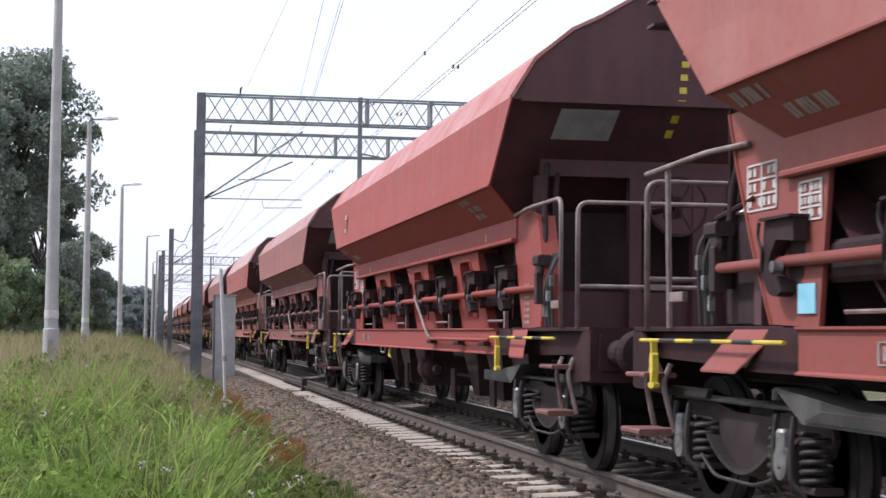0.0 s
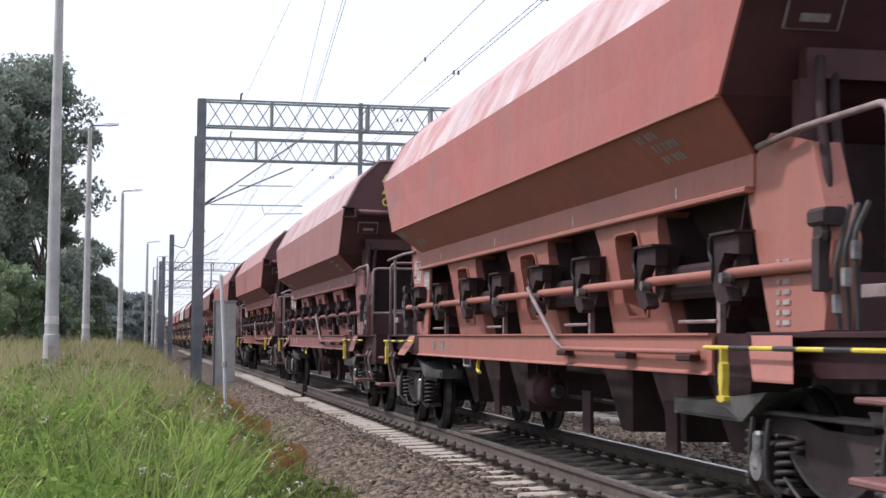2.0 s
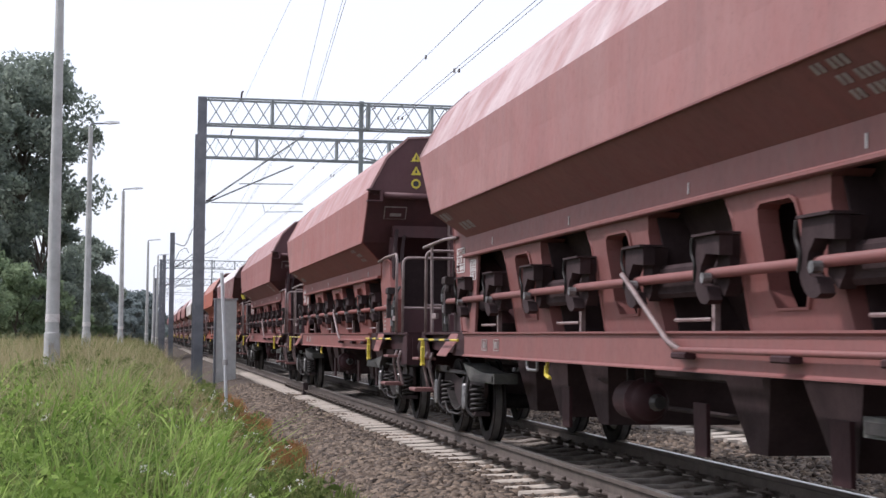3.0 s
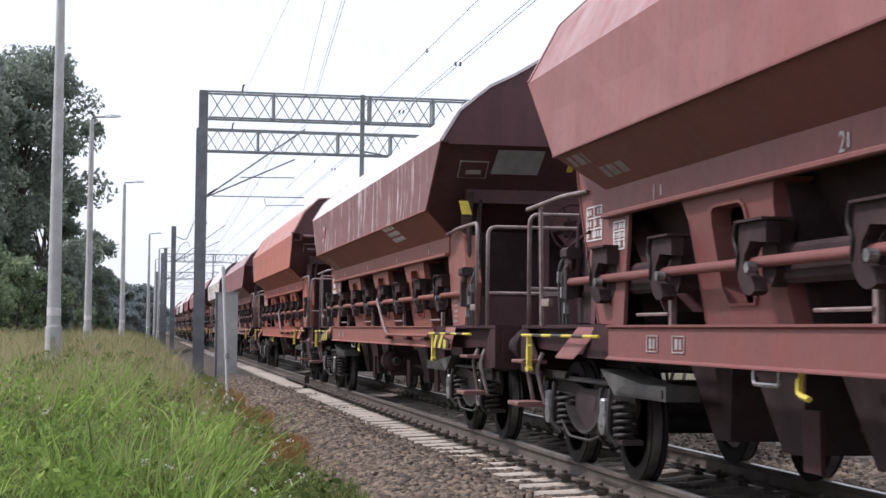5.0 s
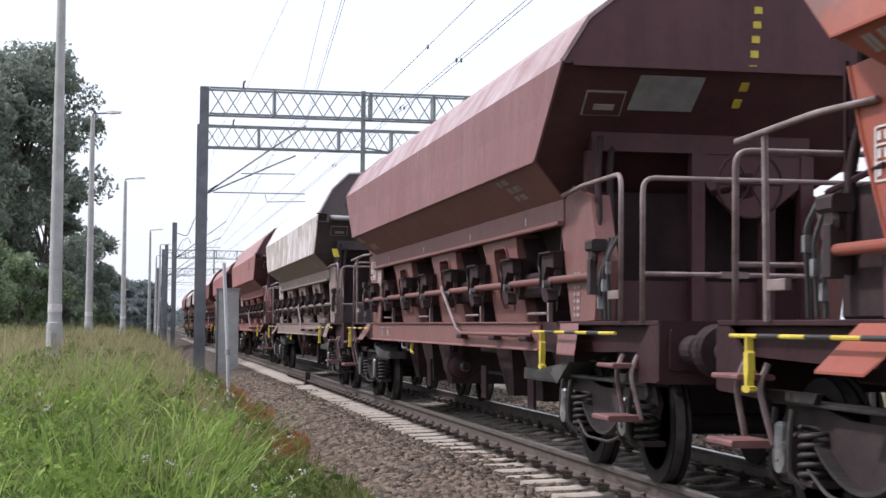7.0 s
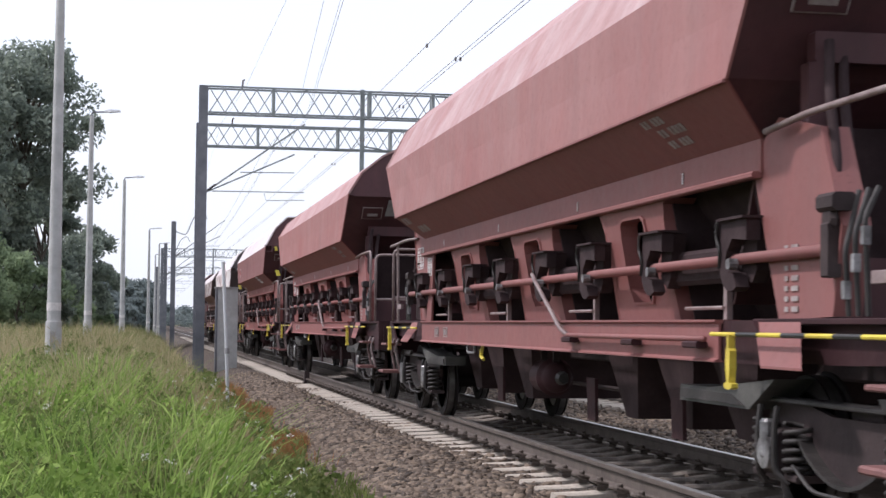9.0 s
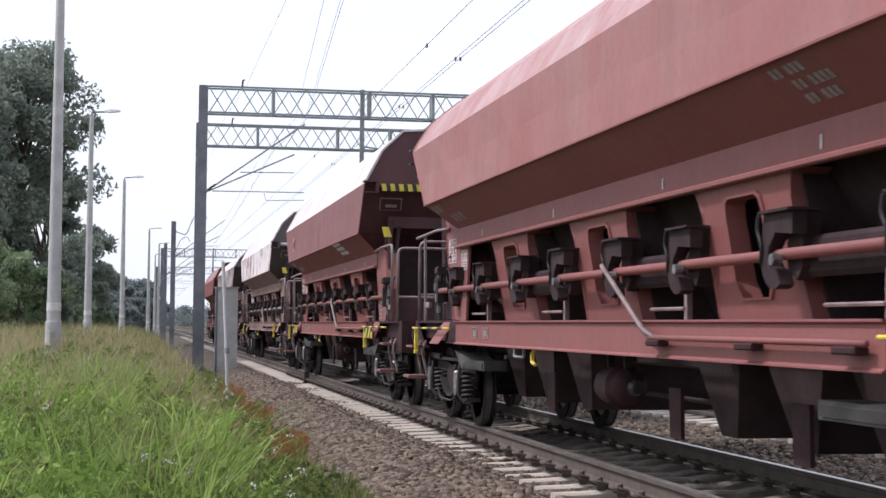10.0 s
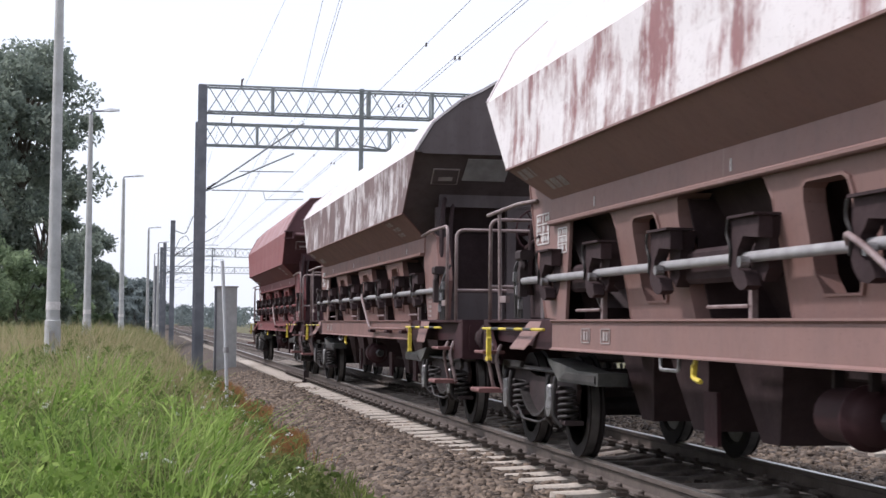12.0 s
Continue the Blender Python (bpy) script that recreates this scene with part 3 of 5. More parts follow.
        for s in (-1, 1):
            buf = part("buffer", Geo().turned([(e * -0.26, 0.11), (e * 0.02, 0.105), (e * 0.03, 0.082), (e * 0.3, 0.082)], (s * 0.875, e * 9.12, 1.05), "y", 16), DARK, w)
            part("buffer_plate", Geo().turned([(-0.03, 0.17), (0.0, 0.19), (0.03, 0.17)], (s * 0.875, e * 9.47, 1.05), "y", 24), SHADESTEEL, buf)
            part("buffer_flange", Geo().box(s * 0.875 - 0.17, s * 0.875 + 0.17, min(e * 8.92, e * 8.95), max(e * 8.92, e * 8.95), 0.9, 1.2, 0.02), BROWN, buf)
        g = Geo().tube(bent([(0, e * 9.0, 1.04), (0, e * 9.3, 1.02), (0, e * 9.45, 0.8), (0, e * 9.2, 0.72)], 0.08), 0.035, 8)
        part("coupling", g, DARK, w)
        g = Geo().tube(bent([(0.35, e * 9.0, 0.95), (0.35, e * 9.3, 0.9), (0.3, e * 9.4, 0.6), (0.25, e * 9.52, 0.62)], 0.15), 0.025, 8)
        part("brake_hose", g, BLACK, w)


def handrails(w, build):
    for e in (-1, 1):
        for s in (-1, 1):
            if e < 0:
                path = [(s * 1.16, -6.3, 2.37), (s * 1.14, -6.9, 2.41), (s * 1.14, -8.02, 2.41), (s * 1.14, -8.02, 1.25)]
            else:
                path = [(s * 1.1, 6.6, 2.39), (s * 1.12, 7.3, 2.41), (s * 1.2, 8.35, 2.36)]
            rail = part("handrail", Geo().tube(bent(path, 0.12), 0.021, 8), TUBE, w, smooth=True)
            if e > 0:
                part("rail_post", Geo().tube([(s * 1.14, 8.0, 1.25), (s * 1.155, 8.0, 2.37)], 0.02, 8), TUBE, rail)
            part("rail_plate", Geo().box(s * 1.13 - 0.02, s * 1.13 + 0.02, e * 7.84 - 0.14, e * 7.84 + 0.14, 1.43, 1.5, 0.005), TUBE, rail)
        g = Geo().tube(bent([(-1.13, e * 8.55, 1.25), (-1.13, e * 8.55, 2.33), (1.13, e * 8.55, 2.33), (1.13, e * 8.55, 1.25)], 0.1), 0.021, 8)
        railing = part("end_railing", g, TUBE, w, smooth=True)
        part("mid_rail", Geo().tube([(-1.13, e * 8.55, 1.61), (1.13, e * 8.55, 1.61)], 0.02, 8), TUBE, railing)
        part("rail_clamp", Geo().box(-0.52, -0.3, e * 8.55 - 0.03, e * 8.55 + 0.03, 1.585, 1.635, 0.005), TUBE, railing)
        # control stand and valve levers on the platform
        if e > 0:
            stand = part("control_box", Geo().box(-1.0, -0.35, 6.75, 7.25, 1.26, 2.0, 0.02), SHADESTEEL, w, "control stand coloured dark for shade")
            part("stand_arm", Geo().tube([(-1.08, 6.55, 2.05), (-1.0, 7.45, 1.98)], 0.018, 6), BROWN, stand)
            for k in range(4):
                part("grab_rung", Geo().tube([(-0.95, 7.3, 2.08 + 0.19 * k), (-0.35, 7.3, 2.06 + 0.19 * k)], 0.013, 6), BROWN, stand)
            for x in (-0.95, -0.35):
                part("grab_post", Geo().tube([(x, 7.3, 1.95), (x, 7.3, 2.7)], 0.018, 6), BROWN, stand)
            part("air_pipe", Geo().tube(bent([(-0.72, 7.32, 1.3), (-0.74, 7.34, 2.1), (-0.85, 7.3, 2.5), (-0.9, 7.2, 3.0)], 0.2), 0.032, 6), SHADESTEEL, stand)
        for k in range(3):
            yy = e * (7.28 + 0.12 * k)
            g = Geo().tube(bent([(-1.08, yy, 1.27), (-1.1, yy, 1.62 + 0.08 * k), (-1.0, yy + 0.04, 1.95)], 0.05), 0.016, 6)
            lever = part("valve_lever", g, GREYBOGIE, w, "thin grey valve lever")
            part("lever_tag", Geo().box(-1.115, -1.075, yy - 0.022, yy + 0.022, 1.36 + 0.14 * k, 1.46 + 0.14 * k, 0.005), BARE, lever)
        # brake pipes beside the end opening
        for x, d in ((-1.04, 0.0), (-0.9, 0.12)):
            g = Geo().tube(bent([(x, e * (7.08 - d), 1.5), (x, e * (7.05 - d), 2.1), (x + 0.04, e * (6.85 - d), 2.55), (x + 0.1, e * (6.72 - d), 2.85)], 0.15), 0.03, 8)
            part("brake_pipe", g, SHADESTEEL, w, "dark bent brake pipe", smooth=True)
        gear = part("shaft_end_gear", Geo().turned([(-0.03, 0.06), (0, 0.085), (0.03, 0.06)], (-1.11, e * 7.12, 1.8), "x", 12), DARK, w)
        part("gear_arm", Geo().box(-1.15, -1.07, e * 7.12 - 0.05, e * 7.12 + 0.05, 1.48, 1.78, 0.01), DARK, gear)
        part("gear_head", Geo().box(-1.16, -1.02, e * 7.14 - 0.11, e * 7.14 + 0.11, 1.84, 1.94, 0.02), DARK, gear)
    # lifting eyes on the roof ends
    front, back, outline = SHAPES[build]
    for y in (-front + 0.1, back - 0.1):
        g = Geo().tube([(-0.12 + 0.06 * math.cos(radians(a)), y, outline[-1][1] + 0.06 * math.sin(radians(a))) for a in range(-30, 211, 20)], 0.011, 6)
        part("roof_eye", g, BROWN, w)


def bogie(w, cy):
    b = part("bogie", Geo().box(-0.85, 0.85, cy - 0.2, cy + 0.2, 0.5, 0.78, 0.03), DARK, w, "grimy two-axle freight bogie")
    for s in (-1, 1):
        lower = [(cy - 0.62 + 1.24 * i / 10, 0.56 - 0.24 * math.sin(math.pi * i / 10) ** 0.8) for i in range(11)]
        ring = [(cy - 1.28, 0.62), (cy - 1.2, 0.5), (cy - 0.95, 0.6), (cy - 0.82, 0.6)] + lower + [(cy + 0.82, 0.6), (cy + 0.95, 0.6), (cy + 1.2, 0.5), (cy + 1.28, 0.62), (cy + 1.2, 0.76), (cy + 0.7, 0.76), (cy + 0.3, 0.7), (cy - 0.3, 0.7), (cy - 0.7, 0.76), (cy - 1.2, 0.76)]
        part("side_frame", Geo().along_x(ring, s * 0.90 - 0.02, s * 0.90 + 0.02), DARK, b)
        flange = [[(s * 0.84, y, z), (s * 1.01, y, z + 0.02), (s * 1.01, y, z - 0.005), (s * 0.84, y, z - 0.025)] for y, z in lower]
        part("belly_flange", Geo().loft(flange), GREYBOGIE, b)
        part("top_flange", Geo().box(s * 0.91 - 0.09, s * 0.91 + 0.09, cy - 1.26, cy + 1.26, 0.755, 0.785, 0.008), GREYBOGIE, b)
        for a in (-0.91, 0.91):
            y = cy + a
            g = Geo().box(s * 0.94 - 0.12, s * 0.94 + 0.12, y - 0.13, y + 0.13, 0.33, 0.6, 0.03)
            g.box(s * 0.94 - 0.09, s * 0.94 + 0.09, y - 0.34, y + 0.34, 0.3, 0.345, 0.01)
            box = part("axle_box", g, DARK, b)
            part("box_cover", Geo().turned([(-0.03, 0.1), (0.02, 0.1), (0.035, 0.06)], (s * 1.07, y, 0.46), "x", 14), BARE, box, "scuffed bright axle box cover")
            for d in (-0.24, 0.24) if s < 0 else ():
                turns, n = 5.5, 50
                path = [(s * 0.97 + 0.085 * math.cos(2 * math.pi * turns * i / n), y + d + 0.085 * math.sin(2 * math.pi * turns * i / n), 0.345 + 0.3 * i / n) for i in range(n + 1)]
                part("coil_spring", Geo().tube(path, 0.018, 5), GREYBOGIE, b, "worn coil spring", smooth=True)
            g = Geo()
            for d in (-0.13, 0.13):
                g.tube(bent([(s * 1.06, y + d, 0.74), (s * 1.08, y + d, 0.6), (s * 1.08, y + d, 0.36), (s * 1.01, y + d * 1.4, 0.28)], 0.05), 0.02, 6)
            part("guide", g, GREYBOGIE, b)
            if s < 0:
                # pale colour gives the damper its bright vertical highlight
                part("damper", Geo().turned([(0.0, 0.03), (0.02, 0.045), (0.22, 0.045), (0.24, 0.03)], (s * 1.07, y + 0.01, 0.42), "z", 10), BARE, b, "scuffed friction damper coloured pale for its highlight")
        part("brake_beam", Geo().tube([(s * 0.75, cy - 0.3, 0.3), (s * 0.75, cy + 0.3, 0.3)], 0.04, 6), DARK, b)
        d = -1 if cy > 0 else 1
        ring = [(cy + d * 0.78, 0.9), (cy + d * 1.9, 0.81), (cy + d * 2.5, 0.81), (cy + d * 2.5, 0.7), (cy + d * 1.2, 0.7), (cy + d * 0.9, 0.84)]
        if s > 0:
            continue
        slab = part("side_bearer", Geo().along_x(ring, s * 0.95 - 0.13, s * 0.95 + 0.13), SLAB, b, "pale dusty bearer slab")
        part("slab_web", Geo().along_x([(cy + d * 1.25, 0.72), (cy + d * 2.45, 0.72), (cy + d * 2.45, 0.785), (cy + d * 1.5, 0.785)], s * 1.085, s * 1.095), GREYBOGIE, slab)
        part("bracket", Geo().along_x([(cy - d * 0.5, 0.84), (cy - d * 1.3, 0.84), (cy - d * 1.36, 0.7), (cy - d * 1.3, 0.66), (cy - d * 1.26, 0.78), (cy - d * 0.55, 0.78)], s * 1.01 - 0.02, s * 1.01 + 0.02), GREYBOGIE, b)
        part("pull_rod", Geo().tube(bent([(s * 1.03, cy - 0.75, 0.36), (s * 1.05, cy - 0.4, 0.28), (s * 1.05, cy + 0.3, 0.28), (s * 1.03, cy + 0.62, 0.4)], 0.1), 0.013, 6), GREYBOGIE, b)


def wheelset(w, y):
    ws = part("wheelset", Geo().tube([(-1.08, 0, 0), (-0.8, 0, 0), (0.8, 0, 0), (1.08, 0, 0)], 0.085, 12), WHEELSTEEL, w, "wheelset with dark disc wheels")
    ws.matrix_basis = pose(0, y, 0.46)
    for s in (-1, 1):
        pr = [(-0.068, 0.36), (-0.068, 0.462), (0.045, 0.46), (0.055, 0.485), (0.068, 0.485), (0.068, 0.36), (0.03, 0.33), (0.02, 0.16), (0.09, 0.13), (0.09, 0.08), (-0.09, 0.08), (-0.09, 0.13), (-0.02, 0.18), (-0.03, 0.33), (-0.068, 0.36)]
        wheel = part("wheel", Geo().turned([(a * -s, r) for a, r in pr], (s * 0.755, 0, 0), "x", 36), WHEELSTEEL, ws)
        part("wheel_tread", Geo().turned([(-0.045, 0.4625), (0.03, 0.4625)], (s * 0.765, 0, 0), "x", 36), TREAD, wheel, "polished running tread")
    return ws


def brake_gear(w):
    g = Geo().turned([(-0.36, 0.05), (-0.34, 0.11), (-0.28, 0.15), (-0.2, 0.155), (-0.19, 0.185), (-0.15, 0.185), (-0.14, 0.155), (0.24, 0.155), (0.3, 0.11), (0.32, 0.05)], (-0.86, 0.05, 0.71), "y", 20)
    tank = part("air_tank", g, BROWN, w, "rusty brown round air tank", smooth=True)
    part("tank_boss", Geo().turned([(-0.1, 0.05), (-0.02, 0.07), (0.0, 0.05)], (-0.86, -0.38, 0.71), "y", 10), GREYBOGIE, tank)
    for y in (-0.18, 0.3):
        part("tank_strap", Geo().box(-0.89, -0.83, y - 0.02, y + 0.02, 0.8, 1.0), DARK, tank)
    part("brake_rod", Geo().tube([(-0.25, -6.5, 0.6), (-0.25, 6.5, 0.6)], 0.025, 6), DARK, w)
    g = Geo().tube(bent([(-1.15, 1.9, 0.98), (-1.17, 1.9, 0.86), (-1.17, 1.75, 0.84)], 0.04), 0.018, 6)
    g.box(-1.18, -1.15, 1.88, 1.92, 0.86, 0.95, 0.005)
    part("brake_lever", g, YELLOW, w, "small yellow brake changeover lever")
    part("handle_bar", Geo().tube(bent([(-1.2, 2.1, 0.99), (-1.2, 2.1, 0.9), (-1.2, 2.5, 0.9), (-1.2, 2.5, 0.99)], 0.04), 0.014, 6), BARE, w)


def bars(w, rows, x, side, mat, name="marking", label="", tilt=None):
    """Unreadable lettering as plain bars: rows of (y0, y1, z0, z1) on the side at |x|, or leaning with the lower wall."""
    g = Geo()
    for y0, y1, z0, z1 in rows:
        if tilt:
            (xa, za), (xb, zb) = tilt
            xs = [xa + (z - za) / (zb - za) * (xb - xa) + 0.006 for z in (z0, z1)]
        else:
            xs = [x, x]
        a, b = side * xs[0], side * xs[1]
        t = 0.004 * side
        g.loft([[(a, y0, z0), (a, y1, z0), (b, y1, z1), (b, y0, z1)], [(a + t, y0, z0), (a + t, y1, z0), (b + t, y1, z1), (b + t, y0, z1)]])
    return part(name, g, mat, w, label)


LOWER = ((1.09, 2.36), (1.447, 2.662))


def lettering(w, kind):
    """Number panels, grid tables and small plates on the camera's side."""
    s = -1
    rnd = random.Random(kind)
    rows = []
    for y, z, count in ((6.14, 2.62, 6), (5.66, 2.5, 8)):
        for k in range(count):
            rows.append((y - 0.045, y, z - 0.075, z))
            y -= 0.062 + (0.05 if k in (1, 4) else 0)
    tagged(bars(w, rows, 0, s, FADEDMARK, "number_lettering", "faded white wagon number in bars", LOWER), kind="stuff")
    rows = []
    for r in range(3):
        y = -4.55 - rnd.uniform(0, 0.2)
        for k in range(5 + r % 2):
            rows.append((y - 0.05, y, 2.62 - 0.07 * r - 0.045, 2.62 - 0.07 * r))
            y -= 0.075 + (0.06 if k == 1 else 0)
    tagged(bars(w, rows, 0, s, FADEDMARK, "load_lettering", "faded white load lettering in bars", LOWER), kind="stuff")
    # white grid tables on the corner plate and web
    g = []
    for y0, z0, width, height in ((6.2, 1.97, 0.46, 0.28), (5.55, 1.86, 0.3, 0.22)):
        for r in range(4):
            g.append((y0, y0 + width, z0 + height * r / 3 - 0.006, z0 + height * r / 3 + 0.006))
        for c in range(3):
            g.append((y0 + width * c / 2 - 0.01, y0 + width * c / 2 + 0.01, z0, z0 + height))
        for r in range(3):
            for c in range(6):
                if rnd.random() < 0.75:
                    g.append((y0 + width * (c + 0.2) / 6, y0 + width * (c + 0.7) / 6, z0 + height * (r + 0.25) / 3, z0 + height * (r + 0.78) / 3))
    tagged(bars(w, g, 1.079, s, WHITE, "load_table", "white painted load tables"), kind="stuff")
    bars(w, [(-6.45, -6.4, 1.3 + 0.06 * k, 1.33 + 0.06 * k) for k in range(7)] + [(-6.6, -6.5, 1.3 + 0.06 * k, 1.33 + 0.06 * k) for k in range(7)], 1.079, s, FADEDMARK, "small_table", "small faded lettering")["kind"] = "stuff"
    for y in (4.34, 3.76):
        frame_ = [(y, y + 0.26, 1.06, 1.068), (y, y + 0.26, 1.172, 1.18), (y, y + 0.02, 1.06, 1.18), (y + 0.24, y + 0.26, 1.06, 1.18), (y + 0.06, y + 0.11, 1.085, 1.155), (y + 0.14, y + 0.2, 1.085, 1.155)]
        tagged(bars(w, frame_, 1.199, s, FADEDMARK, "sole_bar_mark", "small faded framed mark"), kind="stuff")
    for y in (-4.6, -1.8, 1.4, 4.6):
        bars(w, [(y - 0.012, y + 0.012, 2.2, 2.28)], 1.094, s, WHITE, "tick_mark", "short white tick mark")


UPPER = ((1.452, 2.665), (1.436, 3.41))


def company_mark(w):
    """A company mark as plain shapes: a white plate with a red rim and two red blocks."""
    plate = bars(w, [(4.9, 5.22, 2.86, 3.15)], 0, -1, WHITE, "company_mark", "white rectangular mark with red shapes", UPPER)
    rim = [(4.915, 5.205, 2.873, 2.888), (4.915, 5.205, 3.122, 3.137), (4.915, 4.93, 2.888, 3.122), (5.19, 5.205, 2.888, 3.122)]
    for y0, y1, z0, z1 in rim:
        bars(plate, [(y0, y1, z0, z1)], 0, -1, MARKRED, "red_rim", "red rim", ((1.457, 2.665), (1.441, 3.41)))
    for y in (4.955, 5.07):
        bars(plate, [(y, y + 0.016, 2.925, 3.085), (y + 0.016, y + 0.09, 2.925, 2.945), (y + 0.016, y + 0.09, 3.065, 3.085), (y + 0.074, y + 0.09, 2.945, 3.065)], 0, -1, MARKRED, "red_shape", "red block", ((1.457, 2.665), (1.441, 3.41)))


def large_markings(w, kind):
    """Larger lettering of one wagon, as plain bars in place of the small one."""
    for ob in [o for o in w.children if o.name.split(".")[0] == kind]:
        bpy.data.objects.remove(ob)
    if kind == "load_lettering":
        for z, spans in ((2.6, ((2.6, 3.0), (3.04, 3.26), (3.32, 3.52))), (2.53, ((2.58, 2.68), (2.72, 3.02), (3.05, 3.53))), (2.46, ((2.57, 2.8), (2.83, 3.14), (3.17, 3.52)))):
            rows = []
            for a, b in spans:
                count = max(2, round((b - a) / 0.055))
                wide = (b - a) / count
                rows += [(-a - wide * (c + 0.82), -a - wide * c, z + 0.004, z + 0.052) for c in range(count)]
            tagged(bars(w, rows, 0, -1, WHITE, "load_lettering", "large faded white lettering in bars", LOWER), kind="stuff")
    else:
        grid = [(5.12, 5.66, 2.37 + 0.06 * r, 2.378 + 0.06 * r) for r in range(4)] + [(y, y + 0.012, 2.378, 2.55) for y in (5.12, 5.648)]
        grid += [(5.16 + 0.1 * c, 5.22 + 0.1 * c, 2.388 + 0.06 * r, 2.42 + 0.06 * r) for r in range(3) for c in range(5) if (r + c) % 4]
        tagged(bars(w, grid, 0, -1, FADEDMARK, "inspection_table", "faded white framed table", LOWER), kind="stuff")


def end_fittings(w, e, ladder_end, striped, panel, strip, tag, pale=False, build="low", shift=0.0):
    """One end of a wagon: ladder, warning signs and crease rail, or hand wheel and plates."""
    top = SHAPES[build][0 if e < 0 else 1]
    y = e * (top - 0.016)

    def flat(ring, mat, name, label, lift=0.0, parent=None):
        return part(name, Geo().along_y(ring, y + e * lift, y + e * (lift + 0.006)), mat, parent or w, label)

    def leaning(x0, x1, z0, z1, mat, name, label, lift=0.012, skew=0.0):
        """A flat plate on the leaning part of the end, between two heights."""
        def at(x, z, d):
            q = FOLD - 0.02 + (z - 2.67) * (top - FOLD - 0.01) / 0.74
            return (x, e * (q + d * 0.7), z - d * 0.7)
        ring = [at(x0, z0, lift), at(x1, z0, lift), at(x1 + skew, z1, lift), at(x0 + skew, z1, lift)]
        back = [at(x0, z0, lift - 0.01), at(x1, z0, lift - 0.01), at(x1 + skew, z1, lift - 0.01), at(x0 + skew, z1, lift - 0.01)]
        return part(name, Geo().loft([ring, back]), mat, w, label)
    if ladder_end:
        sx = -0.515 if striped or pale else -0.69
        for z in (3.96, 3.75):
            tri = flat([(sx - 0.08, z - 0.06), (sx + 0.08, z - 0.06), (sx, z + 0.08)], YELLOW, "warning_triangle", "yellow warning triangle")
            flat([(sx - 0.02, z - 0.03), (sx + 0.02, z - 0.03), (sx + 0.005, z + 0.04)], BLACK, "symbol", "black symbol", 0.007, tri)
        disc = flat(arc(sx, 3.555, 0.075, 0, 345, 15), YELLOW, "warning_disc", "yellow round warning sign")
        flat(arc(sx, 3.555, 0.045, 0, 345, 15), BLACK, "symbol", "black symbol", 0.007, disc)
        if striped:
            g = Geo().box(-1.18, 0.2, min(y + e * 0.1, y + e * 0.14), max(y + e * 0.1, y + e * 0.14), 3.3, 3.4)
            rail = part("striped_rail", g, BLACK, w, "black and yellow striped rail")
            for i in range(10):
                a = -1.16 + 0.138 * i
                ya, yb = sorted((y + e * 0.09, y + e * 0.15))
                part("stripe", Geo().loft([[(a, ya, 3.295), (a + 0.07, ya, 3.295), (a + 0.05, ya, 3.405), (a - 0.02, ya, 3.405)], [(a, yb, 3.295), (a + 0.07, yb, 3.295), (a + 0.05, yb, 3.405), (a - 0.02, yb, 3.405)]]), YELLOW, rail)
        else:
            part("end_rail", Geo().tube([(-1.2, y + e * 0.1, 3.36), (0.2, y + e * 0.1, 3.33)], 0.05, 10), GREYPLATE if pale else SHADEDEND, w, smooth=True)
        for z in (3.26, 3.43):
            part("corner_bracket", Geo().box(-1.46, -1.22, min(y, y + e * 0.16), max(y, y + e * 0.16), z, z + 0.02), SHADEDEND, w)
        part("bracket_web", Geo().box(-1.26, -1.22, min(y, y + e * 0.15), max(y, y + e * 0.15), 3.26, 3.44), SHADEDEND, w)
        ly = e * (top + 0.15)
        ladder = None
        for x in (-0.21, 0.15):
            rail = part("ladder_rail" if ladder else "ladder", Geo().tube(bent([(x + 0.03, ly, 1.26), (x, ly, 3.55), (x - 0.08, e * (top + 0.1), 4.1), (x - 0.12, e * (top - 0.02), 4.16)], 0.1), 0.018, 8), PALE if pale else TUBE, ladder or w, smooth=True)
            ladder = ladder or rail
        for i in range(8):
            z = 1.55 + 0.3 * i
            part("rung", Geo().tube([(-0.185 - 0.02 * i / 7, ly, z), (0.175 - 0.02 * i / 7, ly, z)], 0.012, 6), PALE if pale else TUBE, ladder)
    else:
        cx, cz, wy = 0.12, 2.4, e * 7.5
        g = Geo().tube([(cx + 0.28 * math.cos(radians(a)), wy, cz + 0.28 * math.sin(radians(a))) for a in range(0, 361, 20)], 0.014, 6)
        wheel = part("hand_wheel", g, BROWN, w, "brown spoked hand wheel")
        for a in (0, 60, 120):
            c, q = 0.28 * math.cos(radians(a)), 0.28 * math.sin(radians(a))
            part("spoke", Geo().tube([(cx - c, wy, cz - q), (cx + c, wy, cz + q)], 0.01, 6), BROWN, wheel)
        part("spindle_box", Geo().box(cx - 0.07, cx + 0.07, e * 7.34 - 0.08, e * 7.34 + 0.08, 2.3, 2.5, 0.02), BROWN, w)
        part("spindle", Geo().tube([(cx, e * 6.62, cz), (cx, wy, cz)], 0.03, 8), BROWN, w)
        if strip:
            for i in range(8):
                z = 3.12 + 0.125 * i
                if z < 3.34:
                    leaning(0.17 + 0.012 * i, 0.24 + 0.012 * i, z, z + 0.06, YELLOW, "reflector", "small yellow reflector block")
                else:
                    flat([(0.17 + 0.012 * i, z), (0.24 + 0.012 * i, z), (0.24 + 0.012 * i, z + 0.06), (0.17 + 0.012 * i, z + 0.06)], YELLOW, "reflector", "small yellow reflector block")
